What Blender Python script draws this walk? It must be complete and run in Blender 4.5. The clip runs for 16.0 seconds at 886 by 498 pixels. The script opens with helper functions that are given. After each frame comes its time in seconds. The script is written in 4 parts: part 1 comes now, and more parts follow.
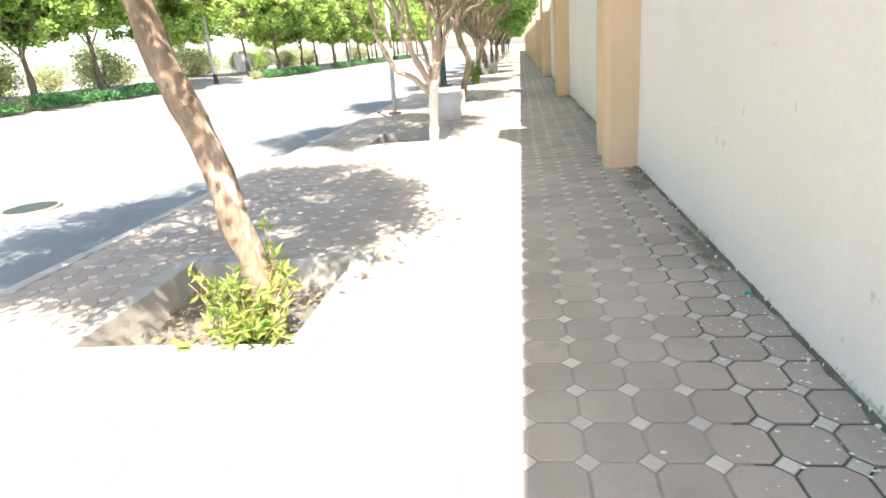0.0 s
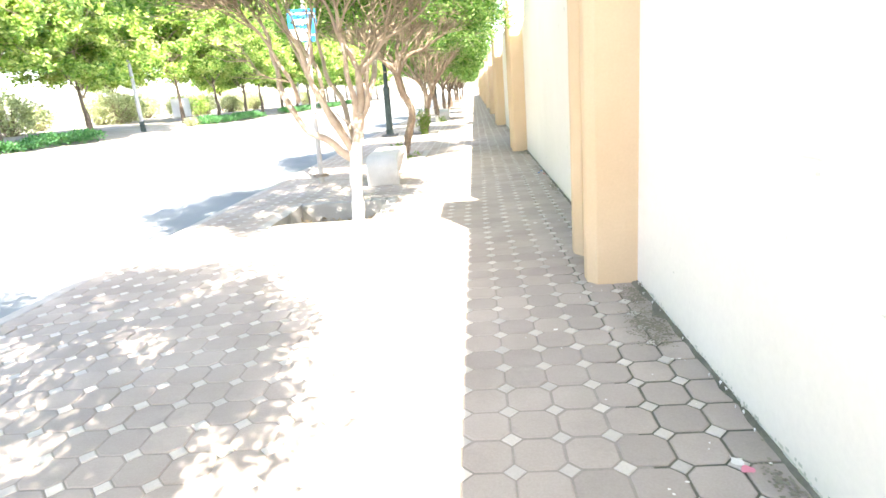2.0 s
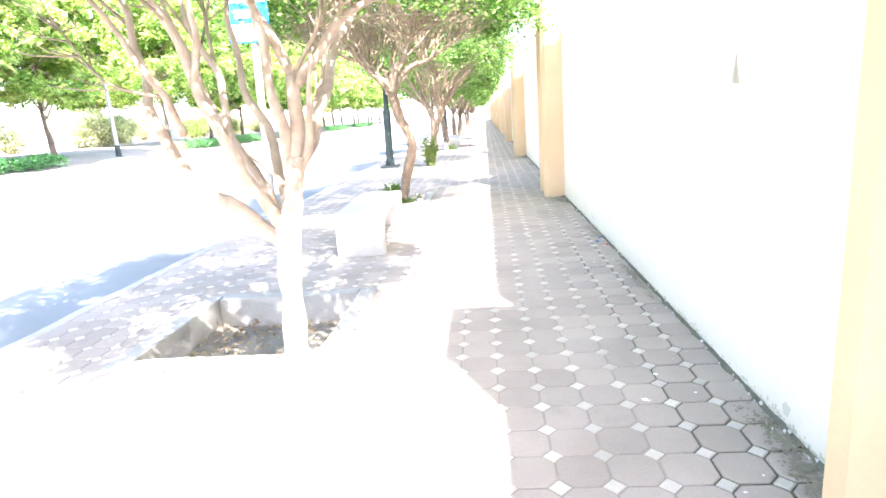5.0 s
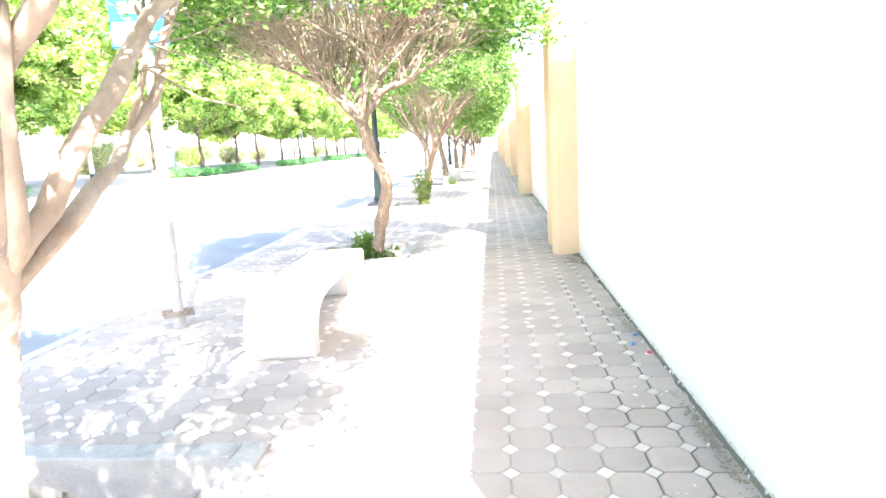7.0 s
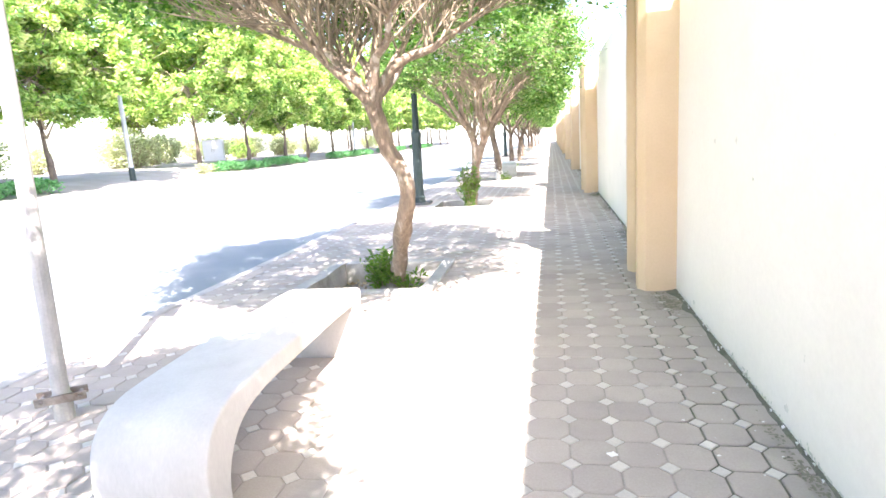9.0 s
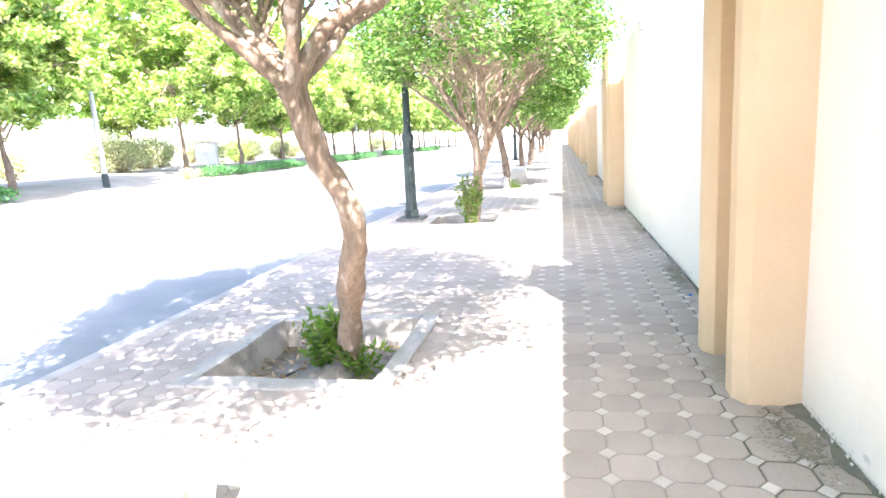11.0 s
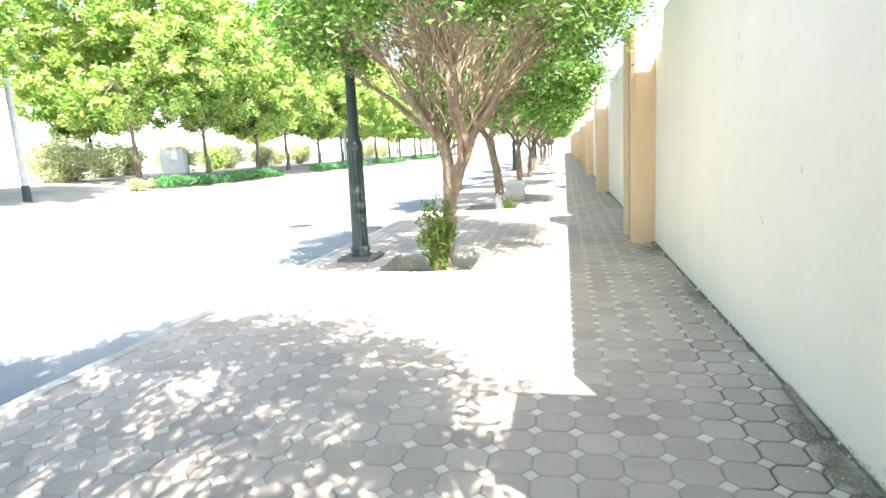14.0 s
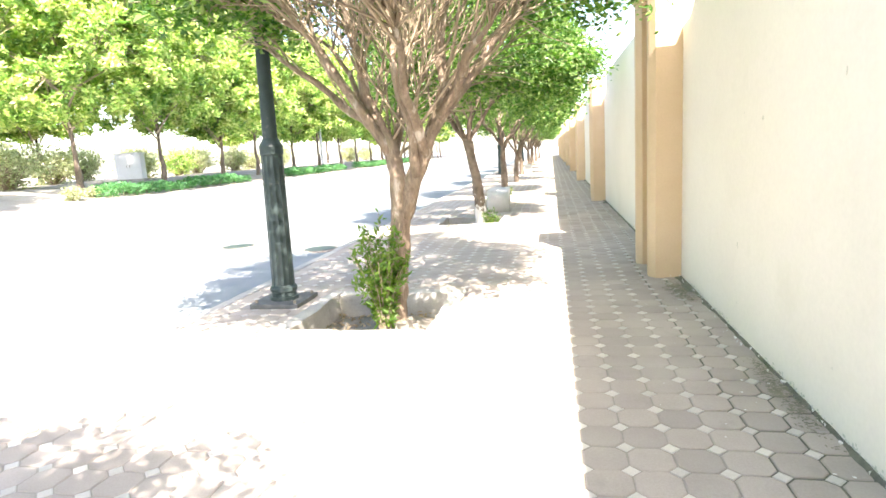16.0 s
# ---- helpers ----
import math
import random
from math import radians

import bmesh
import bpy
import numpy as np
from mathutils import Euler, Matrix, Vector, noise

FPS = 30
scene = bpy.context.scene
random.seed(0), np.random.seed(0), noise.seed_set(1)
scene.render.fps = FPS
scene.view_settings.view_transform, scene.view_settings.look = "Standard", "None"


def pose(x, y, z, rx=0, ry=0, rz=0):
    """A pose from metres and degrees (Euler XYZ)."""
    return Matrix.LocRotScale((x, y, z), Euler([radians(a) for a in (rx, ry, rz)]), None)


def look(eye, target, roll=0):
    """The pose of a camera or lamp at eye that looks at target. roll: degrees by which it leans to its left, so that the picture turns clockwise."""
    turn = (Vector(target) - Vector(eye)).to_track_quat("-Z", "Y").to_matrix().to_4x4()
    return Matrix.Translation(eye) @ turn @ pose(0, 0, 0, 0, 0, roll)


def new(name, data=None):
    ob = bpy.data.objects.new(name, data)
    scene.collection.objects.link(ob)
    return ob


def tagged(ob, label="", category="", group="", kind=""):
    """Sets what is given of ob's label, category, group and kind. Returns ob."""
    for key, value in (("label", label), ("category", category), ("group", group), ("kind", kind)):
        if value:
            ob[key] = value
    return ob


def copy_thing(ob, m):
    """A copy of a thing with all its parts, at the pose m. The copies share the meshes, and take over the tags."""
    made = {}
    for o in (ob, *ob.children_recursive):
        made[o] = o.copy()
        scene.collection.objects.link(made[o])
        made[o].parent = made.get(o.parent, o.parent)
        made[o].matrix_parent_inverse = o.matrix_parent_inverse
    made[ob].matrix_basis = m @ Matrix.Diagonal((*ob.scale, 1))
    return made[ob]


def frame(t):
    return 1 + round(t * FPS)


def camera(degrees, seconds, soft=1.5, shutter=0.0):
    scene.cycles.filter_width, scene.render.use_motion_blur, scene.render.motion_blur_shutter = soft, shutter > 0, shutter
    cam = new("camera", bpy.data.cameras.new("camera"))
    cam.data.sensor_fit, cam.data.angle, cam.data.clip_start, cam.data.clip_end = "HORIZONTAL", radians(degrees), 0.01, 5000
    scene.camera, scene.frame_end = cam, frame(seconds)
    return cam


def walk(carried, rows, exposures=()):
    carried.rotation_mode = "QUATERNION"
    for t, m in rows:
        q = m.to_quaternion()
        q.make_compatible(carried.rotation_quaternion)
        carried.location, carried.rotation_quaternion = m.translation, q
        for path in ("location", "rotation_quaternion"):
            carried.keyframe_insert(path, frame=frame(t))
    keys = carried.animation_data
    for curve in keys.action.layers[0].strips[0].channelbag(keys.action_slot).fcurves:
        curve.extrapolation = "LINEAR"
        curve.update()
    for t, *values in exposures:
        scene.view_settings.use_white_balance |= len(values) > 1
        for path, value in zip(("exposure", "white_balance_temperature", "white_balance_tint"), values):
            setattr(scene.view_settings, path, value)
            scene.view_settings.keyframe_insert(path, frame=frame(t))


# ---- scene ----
cam = camera(75.8, 16.0, soft=1.6)
PATH = [
    (0, (-0.002, 0.909, 1.48), (-0.297, 2.774, 0.821), -5.3),
    (0.5, (0.036, 1.544, 1.506), (-0.256, 3.423, 0.886), -5.0),
    (1, (0.061, 2.199, 1.471), (-0.222, 4.088, 0.878), -5.0),
    (1.5, (0.146, 2.845, 1.512), (-0.066, 4.76, 0.976), -5.0),
    (2, (0.119, 3.405, 1.585), (-0.027, 5.326, 1.046), -5.0),
    (2.5, (0.093, 4.045, 1.608), (-0.057, 5.978, 1.119), -4.9),
    (3, (0.058, 4.648, 1.575), (-0.089, 6.583, 1.091), -4.4),
    (3.2, (0.04, 4.873, 1.591), (-0.114, 6.805, 1.096), -4.7),
    (5.3, (-0.069, 7.381, 1.591), (-0.241, 9.325, 1.151), -4.3),
    (5.5, (-0.015, 7.62, 1.603), (-0.195, 9.568, 1.186), -4.5),
    (6, (-0.027, 8.202, 1.593), (-0.191, 10.16, 1.216), -3.7),
    (6.5, (0.071, 8.769, 1.598), (-0.101, 10.728, 1.233), -3.6),
    (7, (0.146, 9.312, 1.622), (-0.042, 11.271, 1.263), -3.5),
    (7.5, (0.155, 9.9, 1.598), (-0.036, 11.859, 1.245), -3.7),
    (8, (0.236, 10.432, 1.603), (0.01, 12.384, 1.234), -3.7),
    (8.5, (0.147, 10.982, 1.581), (-0.141, 12.927, 1.213), -3.7),
    (8.7, (0.138, 11.227, 1.593), (-0.2, 13.162, 1.216), -4.0),
    (10.8, (0.007, 13.655, 1.635), (-0.456, 15.565, 1.265), -3.4),
    (11, (-0.006, 13.944, 1.618), (-0.424, 15.866, 1.251), -3.8),
    (11.5, (0.028, 14.494, 1.64), (-0.332, 16.429, 1.281), -3.0),
    (12, (-0.03, 15.108, 1.608), (-0.374, 17.047, 1.257), -3.3),
    (12.5, (-0.016, 15.76, 1.631), (-0.374, 17.697, 1.285), -3.2),
    (13, (-0.032, 16.271, 1.63), (-0.424, 18.202, 1.286), -2.8),
    (13.5, (-0.048, 16.915, 1.633), (-0.452, 18.844, 1.293), -3.2),
    (14, (-0.077, 17.533, 1.633), (-0.5, 19.458, 1.291), -3.4),
    (14.5, (-0.184, 18.061, 1.595), (-0.624, 19.983, 1.258), -3.2),
    (15, (-0.225, 18.72, 1.612), (-0.658, 20.644, 1.279), -3.1),
    (15.5, (-0.214, 19.299, 1.619), (-0.654, 21.22, 1.278), -3.0),
    (16, (-0.161, 19.98, 1.625), (-0.544, 21.915, 1.289), -3.6),
]
EXPOSURES = [(0, 1.75, 7150, 15), (0.5, 2.27, 6750, 18), (1, 2.5, 6650, 17), (2, 2.58, 7050, 15), (3, 2.7, 6750, 16), (5.5, 3.15, 6450, 21), (6.5, 3.3, 6550, 20), (7, 3.2, 6550, 19), (8, 2.7, 6620, 20), (8.5, 2.66, 6500, 21), (11, 2.9, 6500, 24), (11.5, 3.02, 6400, 27), (12, 3.04, 6350, 25), (12.5, 3.03, 6800, 17), (13, 3.34, 6450, 22), (13.5, 2.66, 6750, 14), (14, 2.37, 6800, 12), (14.5, 2.5, 6800, 15), (15, 2.32, 6950, 15), (15.5, 2.06, 7200, 14), (16, 2.54, 7050, 17)]
walk(cam, [(t, look(eye, target, roll)) for t, eye, target, roll in PATH], EXPOSURES)

# ---- sky, sun and exposure ----
SUN = Vector((0.40, -0.822, 1.0))
world = bpy.data.worlds.new("sky")
scene.world = world
world.use_nodes = True
sky = world.node_tree.nodes.new("ShaderNodeTexSky")
sky.sky_type, sky.sun_disc = "NISHITA", False
sky.sun_elevation, sky.sun_rotation = math.atan2(SUN.z, SUN.xy.length), math.atan2(SUN.x, SUN.y)
sky.dust_density, sky.air_density = 1.8, 1.0
back = world.node_tree.nodes["Background"]
back.inputs[1].default_value = 0.15
world.node_tree.links.new(sky.outputs[0], back.inputs[0])
sun = new("sun", bpy.data.lights.new("sun", "SUN"))
sun.data.energy, sun.data.angle, sun.data.color = 4.8, radians(0.53), (1.0, 0.95, 0.88)
sun.matrix_world = look(SUN * 30, (0, 0, 0))


# ---- materials ----
def nodes_of(name):
    m = bpy.data.materials.new(name)
    m.use_nodes = True
    t = m.node_tree
    return m, t, t.nodes, t.links, t.nodes["Principled BSDF"]


def noise_node(t, scale, detail=4.0, rough=0.6, vec=None):
    n = t.nodes.new("ShaderNodeTexNoise")
    n.inputs["Scale"].default_value, n.inputs["Detail"].default_value, n.inputs["Roughness"].default_value = scale, detail, rough
    if vec:
        t.links.new(vec, n.inputs["Vector"])
    return n.outputs["Fac"]


def ramp(t, fac, stops):
    r = t.nodes.new("ShaderNodeValToRGB")
    el = r.color_ramp.elements
    while len(el) < len(stops):
        el.new(0.5)
    for e, (p, c) in zip(el, stops):
        e.position, e.color = p, (*c, 1)
    t.links.new(fac, r.inputs[0])
    return r.outputs[0]


def mix(t, kind, fac, a, b):
    n = t.nodes.new("ShaderNodeMix")
    n.data_type, n.blend_type = "RGBA", kind
    for sock, v in ((n.inputs[0], fac), (n.inputs[6], a), (n.inputs[7], b)):
        if isinstance(v, (int, float)):
            sock.default_value = v
        elif isinstance(v, tuple):
            sock.default_value = (*v, 1)
        else:
            t.links.new(v, sock)
    return n.outputs[2]


def surface(name, dark, light, scale, fine, rough=0.85, bump=0.3, depth=0.004, stain=None, stain_scale=1.0, stain_at=(0.55, 0.75), vary=0.0, per="object", spots=None, spot_scale=30.0, spot_at=(0.66, 0.7), grit=0.4, stretch=None):
    """A rough surface: large patches, fine grain, optional stains, spots and piece-to-piece variation."""
    m, t, nodes, links, bsdf = nodes_of(name)
    geo = nodes.new("ShaderNodeNewGeometry")
    pos = geo.outputs["Position"]
    if stretch:
        along = nodes.new("ShaderNodeMapping")
        along.inputs["Scale"].default_value = stretch
        links.new(pos, along.inputs["Vector"])
        pos = along.outputs["Vector"]
    col = ramp(t, noise_node(t, scale, 5, 0.6, pos), [(0.3, dark), (0.7, light)])
    grain = noise_node(t, fine, 6, 0.7, pos)
    col = mix(t, "MULTIPLY", grit, col, ramp(t, grain, [(0.25, (0.55, 0.55, 0.55)), (0.75, (1.25, 1.25, 1.25))]))
    if stain:
        f = ramp(t, noise_node(t, stain_scale, 8, 0.65, pos), [(stain_at[0], (0, 0, 0)), (stain_at[1], (1, 1, 1))])
        col = mix(t, "MIX", f, col, stain)
    if spots:
        f = ramp(t, noise_node(t, spot_scale, 3, 0.5, pos), [(spot_at[0], (0, 0, 0)), (spot_at[1], (1, 1, 1))])
        col = mix(t, "MIX", f, col, spots)
    if vary:
        if per == "object":
            rnd = nodes.new("ShaderNodeObjectInfo").outputs["Random"]
        else:
            rnd = geo.outputs["Random Per Island"]
        col = mix(t, "MULTIPLY", 1.0, col, ramp(t, rnd, [(0, (1 - vary, 1 - vary, 1 - vary)), (1, (1 + vary, 1 + vary * 0.9, 1 + vary * 0.8))]))
    links.new(col, bsdf.inputs["Base Color"])
    bsdf.inputs["Roughness"].default_value = rough
    bsdf.inputs["Specular IOR Level"].default_value = 0.25
    b = nodes.new("ShaderNodeBump")
    b.inputs["Strength"].default_value, b.inputs["Distance"].default_value = bump, depth
    links.new(grain, b.inputs["Height"])
    links.new(b.outputs[0], bsdf.inputs["Normal"])
    return m


def leaf_material(name, dark, light, glow, through_share=0.5, mid=None, lit_patches=0.0):
    """Thin leaves that let light through; the last share gathers pale and dark leaves into painted sunlit and shaded
    patches.
    """
    m, t, nodes, links, bsdf = nodes_of(name)
    geo = nodes.new("ShaderNodeNewGeometry")
    pick = geo.outputs["Random Per Island"]
    if lit_patches:
        patch = nodes.new("ShaderNodeMapRange")
        patch.inputs["From Min"].default_value, patch.inputs["From Max"].default_value = 0.36, 0.64
        links.new(noise_node(t, 0.9, 3, 0.6, geo.outputs["Position"]), patch.inputs["Value"])
        both = nodes.new("ShaderNodeMix")
        both.inputs[0].default_value = lit_patches
        links.new(pick, both.inputs[2])
        links.new(patch.outputs[0], both.inputs[3])
        pick = both.outputs[0]
    col = ramp(t, pick, [(0.0, dark), (1.0, light)] if mid is None else [(0.0, dark), (0.45, mid), (1.0, light)])
    links.new(col, bsdf.inputs["Base Color"])
    bsdf.inputs["Roughness"].default_value = 0.45
    tr = nodes.new("ShaderNodeBsdfTranslucent")
    links.new(mix(t, "MULTIPLY", 1.0, col, glow), tr.inputs["Color"])
    mx = nodes.new("ShaderNodeMixShader")
    mx.inputs[0].default_value = through_share
    links.new(bsdf.outputs[0], mx.inputs[1])
    links.new(tr.outputs[0], mx.inputs[2])
    links.new(mx.outputs[0], nodes["Material Output"].inputs[0])
    return m


STONE = dict(stain=(0.285, 0.268, 0.235), stain_scale=2.2, stain_at=(0.58, 0.8), vary=0.09, grit=0.3)
PAVER = surface("paver_concrete", (0.36, 0.316, 0.273), (0.446, 0.398, 0.347), 1.3, 90, 0.9, 0.35, 0.002, **STONE)
PAVER_FAR = surface("paver_concrete_joined", (0.36, 0.316, 0.273), (0.446, 0.398, 0.347), 1.3, 90, 0.9, 0.35, 0.002, per="island", **STONE)
DIAMOND = surface("pale_paver_concrete", (0.49, 0.465, 0.415), (0.6, 0.575, 0.515), 2.0, 90, 0.9, 0.3, 0.002, vary=0.14, grit=0.3)
DIAMOND_FAR = surface("pale_paver_concrete_joined", (0.49, 0.465, 0.415), (0.6, 0.575, 0.515), 2.0, 90, 0.9, 0.3, 0.002, vary=0.14, per="island", grit=0.3)
JOINT = surface("joint_dirt", (0.29, 0.262, 0.224), (0.37, 0.335, 0.288), 3.0, 60, 1.0, 0.5, 0.004, stain=(0.2, 0.19, 0.15), stain_scale=1.5, stain_at=(0.62, 0.78))
DIRT = surface("damp_dirt", (0.11, 0.112, 0.086), (0.21, 0.205, 0.162), 5.0, 70, 1.0, 0.8, 0.006, stain=(0.085, 0.105, 0.06), stain_scale=3)
SILT = surface("dusty_silt", (0.19, 0.18, 0.135), (0.29, 0.27, 0.21), 9, 70, 1.0, 0.6, 0.004, stain=(0.18, 0.185, 0.14), stain_scale=6)
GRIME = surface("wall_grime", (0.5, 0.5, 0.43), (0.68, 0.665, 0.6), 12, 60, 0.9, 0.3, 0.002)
PLASTER = surface("white_plaster", (0.79, 0.746, 0.688), (0.845, 0.8, 0.748), 0.7, 28, 0.85, 0.1, 0.002, stain=(0.75, 0.715, 0.65), stain_scale=1.7, stain_at=(0.58, 0.8), spots=(0.62, 0.6, 0.55), spot_scale=6.0, spot_at=(0.735, 0.76), grit=0.1)
SCAR = surface("bare_render", (0.64, 0.61, 0.555), (0.74, 0.71, 0.65), 8, 80, 0.95, 0.6, 0.004)
SCAR_DEEP = surface("brown_bare_render", (0.38, 0.34, 0.29), (0.5, 0.46, 0.4), 20, 80, 0.95, 0.8, 0.006)
PLATE = surface("grey_cast_iron", (0.1, 0.105, 0.1), (0.17, 0.175, 0.17), 9, 60, 0.7, 0.4, 0.002)
OCHRE = surface("ochre_paint", (0.59, 0.437, 0.278), (0.68, 0.525, 0.358), 0.9, 50, 0.8, 0.2, 0.003, stain=(0.66, 0.54, 0.37), stain_scale=1.2, stain_at=(0.55, 0.8), grit=0.15)
CONCRETE = surface("weathered_concrete", (0.34, 0.335, 0.305), (0.46, 0.45, 0.415), 2.5, 55, 0.92, 0.5, 0.004, stain=(0.24, 0.245, 0.21), stain_scale=3.5, stain_at=(0.55, 0.75))
BENCH = surface("bench_concrete", (0.5, 0.488, 0.46), (0.59, 0.578, 0.55), 3, 70, 0.85, 0.3, 0.002, stain=(0.44, 0.43, 0.4), stain_scale=5, stain_at=(0.58, 0.8), stretch=(1.0, 1.0, 0.35), grit=0.2)
KERB = surface("kerb_concrete", (0.36, 0.35, 0.32), (0.5, 0.48, 0.44), 2, 60, 0.92, 0.5, 0.004, stain=(0.28, 0.27, 0.25), stain_scale=2.5, vary=0.1)
ASPHALT = surface("dusty_asphalt", (0.185, 0.217, 0.226), (0.25, 0.282, 0.288), 0.5, 110, 0.95, 0.6, 0.004, stain=(0.295, 0.31, 0.31), stain_scale=0.35, stain_at=(0.5, 0.75))
SOIL = surface("pit_soil", (0.19, 0.18, 0.15), (0.31, 0.29, 0.25), 5, 60, 1.0, 1.0, 0.012, stain=(0.24, 0.22, 0.185), stain_scale=5, stain_at=(0.6, 0.7))
SAND = surface("pale_ground", (0.5, 0.47, 0.41), (0.62, 0.59, 0.53), 0.12, 6, 1.0, 0.6, 0.02, stain=(0.36, 0.36, 0.25), stain_scale=0.5, stain_at=(0.55, 0.7))
VERGE = surface("verge_soil", (0.29, 0.262, 0.225), (0.42, 0.39, 0.345), 0.6, 20, 1.0, 0.8, 0.015, stain=(0.27, 0.28, 0.18), stain_scale=0.9, stain_at=(0.58, 0.75))
BARK = surface("brown_bark", (0.24, 0.18, 0.133), (0.43, 0.338, 0.255), 9, 46, 0.92, 1.0, 0.02, stain=(0.6, 0.53, 0.45), stain_scale=9, stain_at=(0.56, 0.64), grit=0.9, stretch=(1.0, 1.0, 0.3))
# darker copy of the bark; the crown's shade on trunks is in its colour
BARK_DARK = surface("shade_darkened_bark", (0.11, 0.085, 0.065), (0.24, 0.19, 0.145), 9, 46, 0.92, 1.0, 0.015, stain=(0.34, 0.29, 0.24), stain_scale=8, stain_at=(0.62, 0.7), grit=0.9, stretch=(1.0, 1.0, 0.3))
TWIG = surface("twig_bark", (0.25, 0.2, 0.145), (0.42, 0.345, 0.25), 6, 50, 0.9, 0.5, 0.004)
POST = surface("dark_green_paint", (0.028, 0.045, 0.045), (0.05, 0.072, 0.07), 3, 60, 0.45, 0.2, 0.001, stain=(0.11, 0.12, 0.115), stain_scale=7, stain_at=(0.62, 0.75))
GREY_POST = surface("grey_paint", (0.4, 0.41, 0.42), (0.52, 0.53, 0.54), 3, 60, 0.5, 0.2, 0.001)
WHITE_POST = surface("white_paint", (0.38, 0.37, 0.355), (0.52, 0.505, 0.485), 4, 60, 0.55, 0.3, 0.001, stain=(0.42, 0.36, 0.3), stain_scale=9, stain_at=(0.62, 0.68))
STEEL = surface("rusty_steel", (0.2, 0.15, 0.11), (0.36, 0.33, 0.3), 12, 80, 0.7, 0.4, 0.002)
BLUE = surface("blue_sign_paint", (0.015, 0.2, 0.62), (0.02, 0.26, 0.72), 3, 60, 0.4, 0.1, 0.001)
SIGN_WHITE = surface("white_sign_paint", (0.75, 0.76, 0.78), (0.82, 0.83, 0.84), 3, 60, 0.4, 0.1, 0.001)
LEAF = leaf_material("street_tree_leaf", (0.035, 0.11, 0.02), (0.32, 0.41, 0.18), (1.35, 1.7, 0.5), 0.45, (0.09, 0.2, 0.04))
# sun highlights and shaded gaps are put into this leaf's pale-to-dark range
LEAF_FAR = leaf_material("park_tree_leaf", (0.03, 0.13, 0.025), (0.74, 0.71, 0.34), (1.2, 1.5, 0.4), 0.3, (0.27, 0.42, 0.1), 0.45)
LEAF_SHRUB = leaf_material("shrub_leaf", (0.06, 0.14, 0.028), (0.16, 0.25, 0.05), (1.4, 1.7, 0.6))
# brighter copy of the shrub leaf, with sunlight put into its colour
LEAF_SHRUB_LIT = leaf_material("sunlit_shrub_leaf", (0.1, 0.2, 0.04), (0.52, 0.56, 0.2), (1.3, 1.4, 0.5))
LEAF_HEDGE = leaf_material("hedge_leaf", (0.06, 0.2, 0.085), (0.17, 0.37, 0.18), (1.2, 1.5, 0.6))
LEAF_GREY = leaf_material("grey_shrub_leaf", (0.26, 0.3, 0.17), (0.6, 0.6, 0.47), (1.2, 1.35, 0.7))
DRY = leaf_material("dry_leaf", (0.24, 0.17, 0.1), (0.62, 0.55, 0.43), (1.0, 0.9, 0.6))


def limed_bark(name, reach, dark=(0.36, 0.275, 0.21), light=(0.56, 0.46, 0.37)):
    """Bark with old limewash on its lower part, peeling at a ragged edge."""
    m, t, nodes, links, bsdf = nodes_of(name)
    pos = nodes.new("ShaderNodeNewGeometry").outputs["Position"]
    bark = ramp(t, noise_node(t, 7, 5, 0.6, pos), [(0.3, dark), (0.7, light)])
    lime = ramp(t, noise_node(t, 6, 5, 0.6, pos), [(0.3, (0.7, 0.67, 0.62)), (0.7, (0.82, 0.8, 0.76))])
    sep = nodes.new("ShaderNodeSeparateXYZ")
    links.new(pos, sep.inputs[0])
    add = nodes.new("ShaderNodeMath")
    add.operation = "MULTIPLY_ADD"
    links.new(noise_node(t, 9, 6, 0.7, pos), add.inputs[0])
    add.inputs[1].default_value = 1.7
    links.new(sep.outputs["Z"], add.inputs[2])
    edge = ramp(t, add.outputs[0], [(0.0, (1, 1, 1)), (1.0, (0, 0, 0))])
    r = edge.node.color_ramp.elements
    r[0].position, r[1].position = 0.93, 0.985
    scale = nodes.new("ShaderNodeMath")
    scale.operation = "MULTIPLY"
    scale.inputs[1].default_value = reach
    links.new(add.outputs[0], scale.inputs[0])
    links.new(scale.outputs[0], edge.node.inputs[0])
    links.new(mix(t, "MIX", edge, bark, lime), bsdf.inputs["Base Color"])
    bsdf.inputs["Roughness"].default_value = 0.9
    b = nodes.new("ShaderNodeBump")
    b.inputs["Strength"].default_value, b.inputs["Distance"].default_value = 0.8, 0.012
    links.new(noise_node(t, 40, 6, 0.7, pos), b.inputs["Height"])
    links.new(b.outputs[0], bsdf.inputs["Normal"])
    return m


BARK_LIMED = limed_bark("limewashed_bark", 0.505)
# bark tones darkened here for a trunk under its own crown
BARK_FOOT = limed_bark("shade_darkened_bark_with_limewashed_foot", 0.8, (0.11, 0.085, 0.065), (0.24, 0.19, 0.145))
BARK_SPLASHED = limed_bark("bark_splashed_with_limewash", 0.66)


def plain(name, colour, rough=0.5):
    m, t, nodes, links, bsdf = nodes_of(name)
    links.new(mix(t, "MULTIPLY", 0.4, colour, ramp(t, noise_node(t, 60), [(0.3, (0.7, 0.7, 0.7)), (0.7, (1.1, 1.1, 1.1))])), bsdf.inputs["Base Color"])
    bsdf.inputs["Roughness"].default_value = rough
    return m


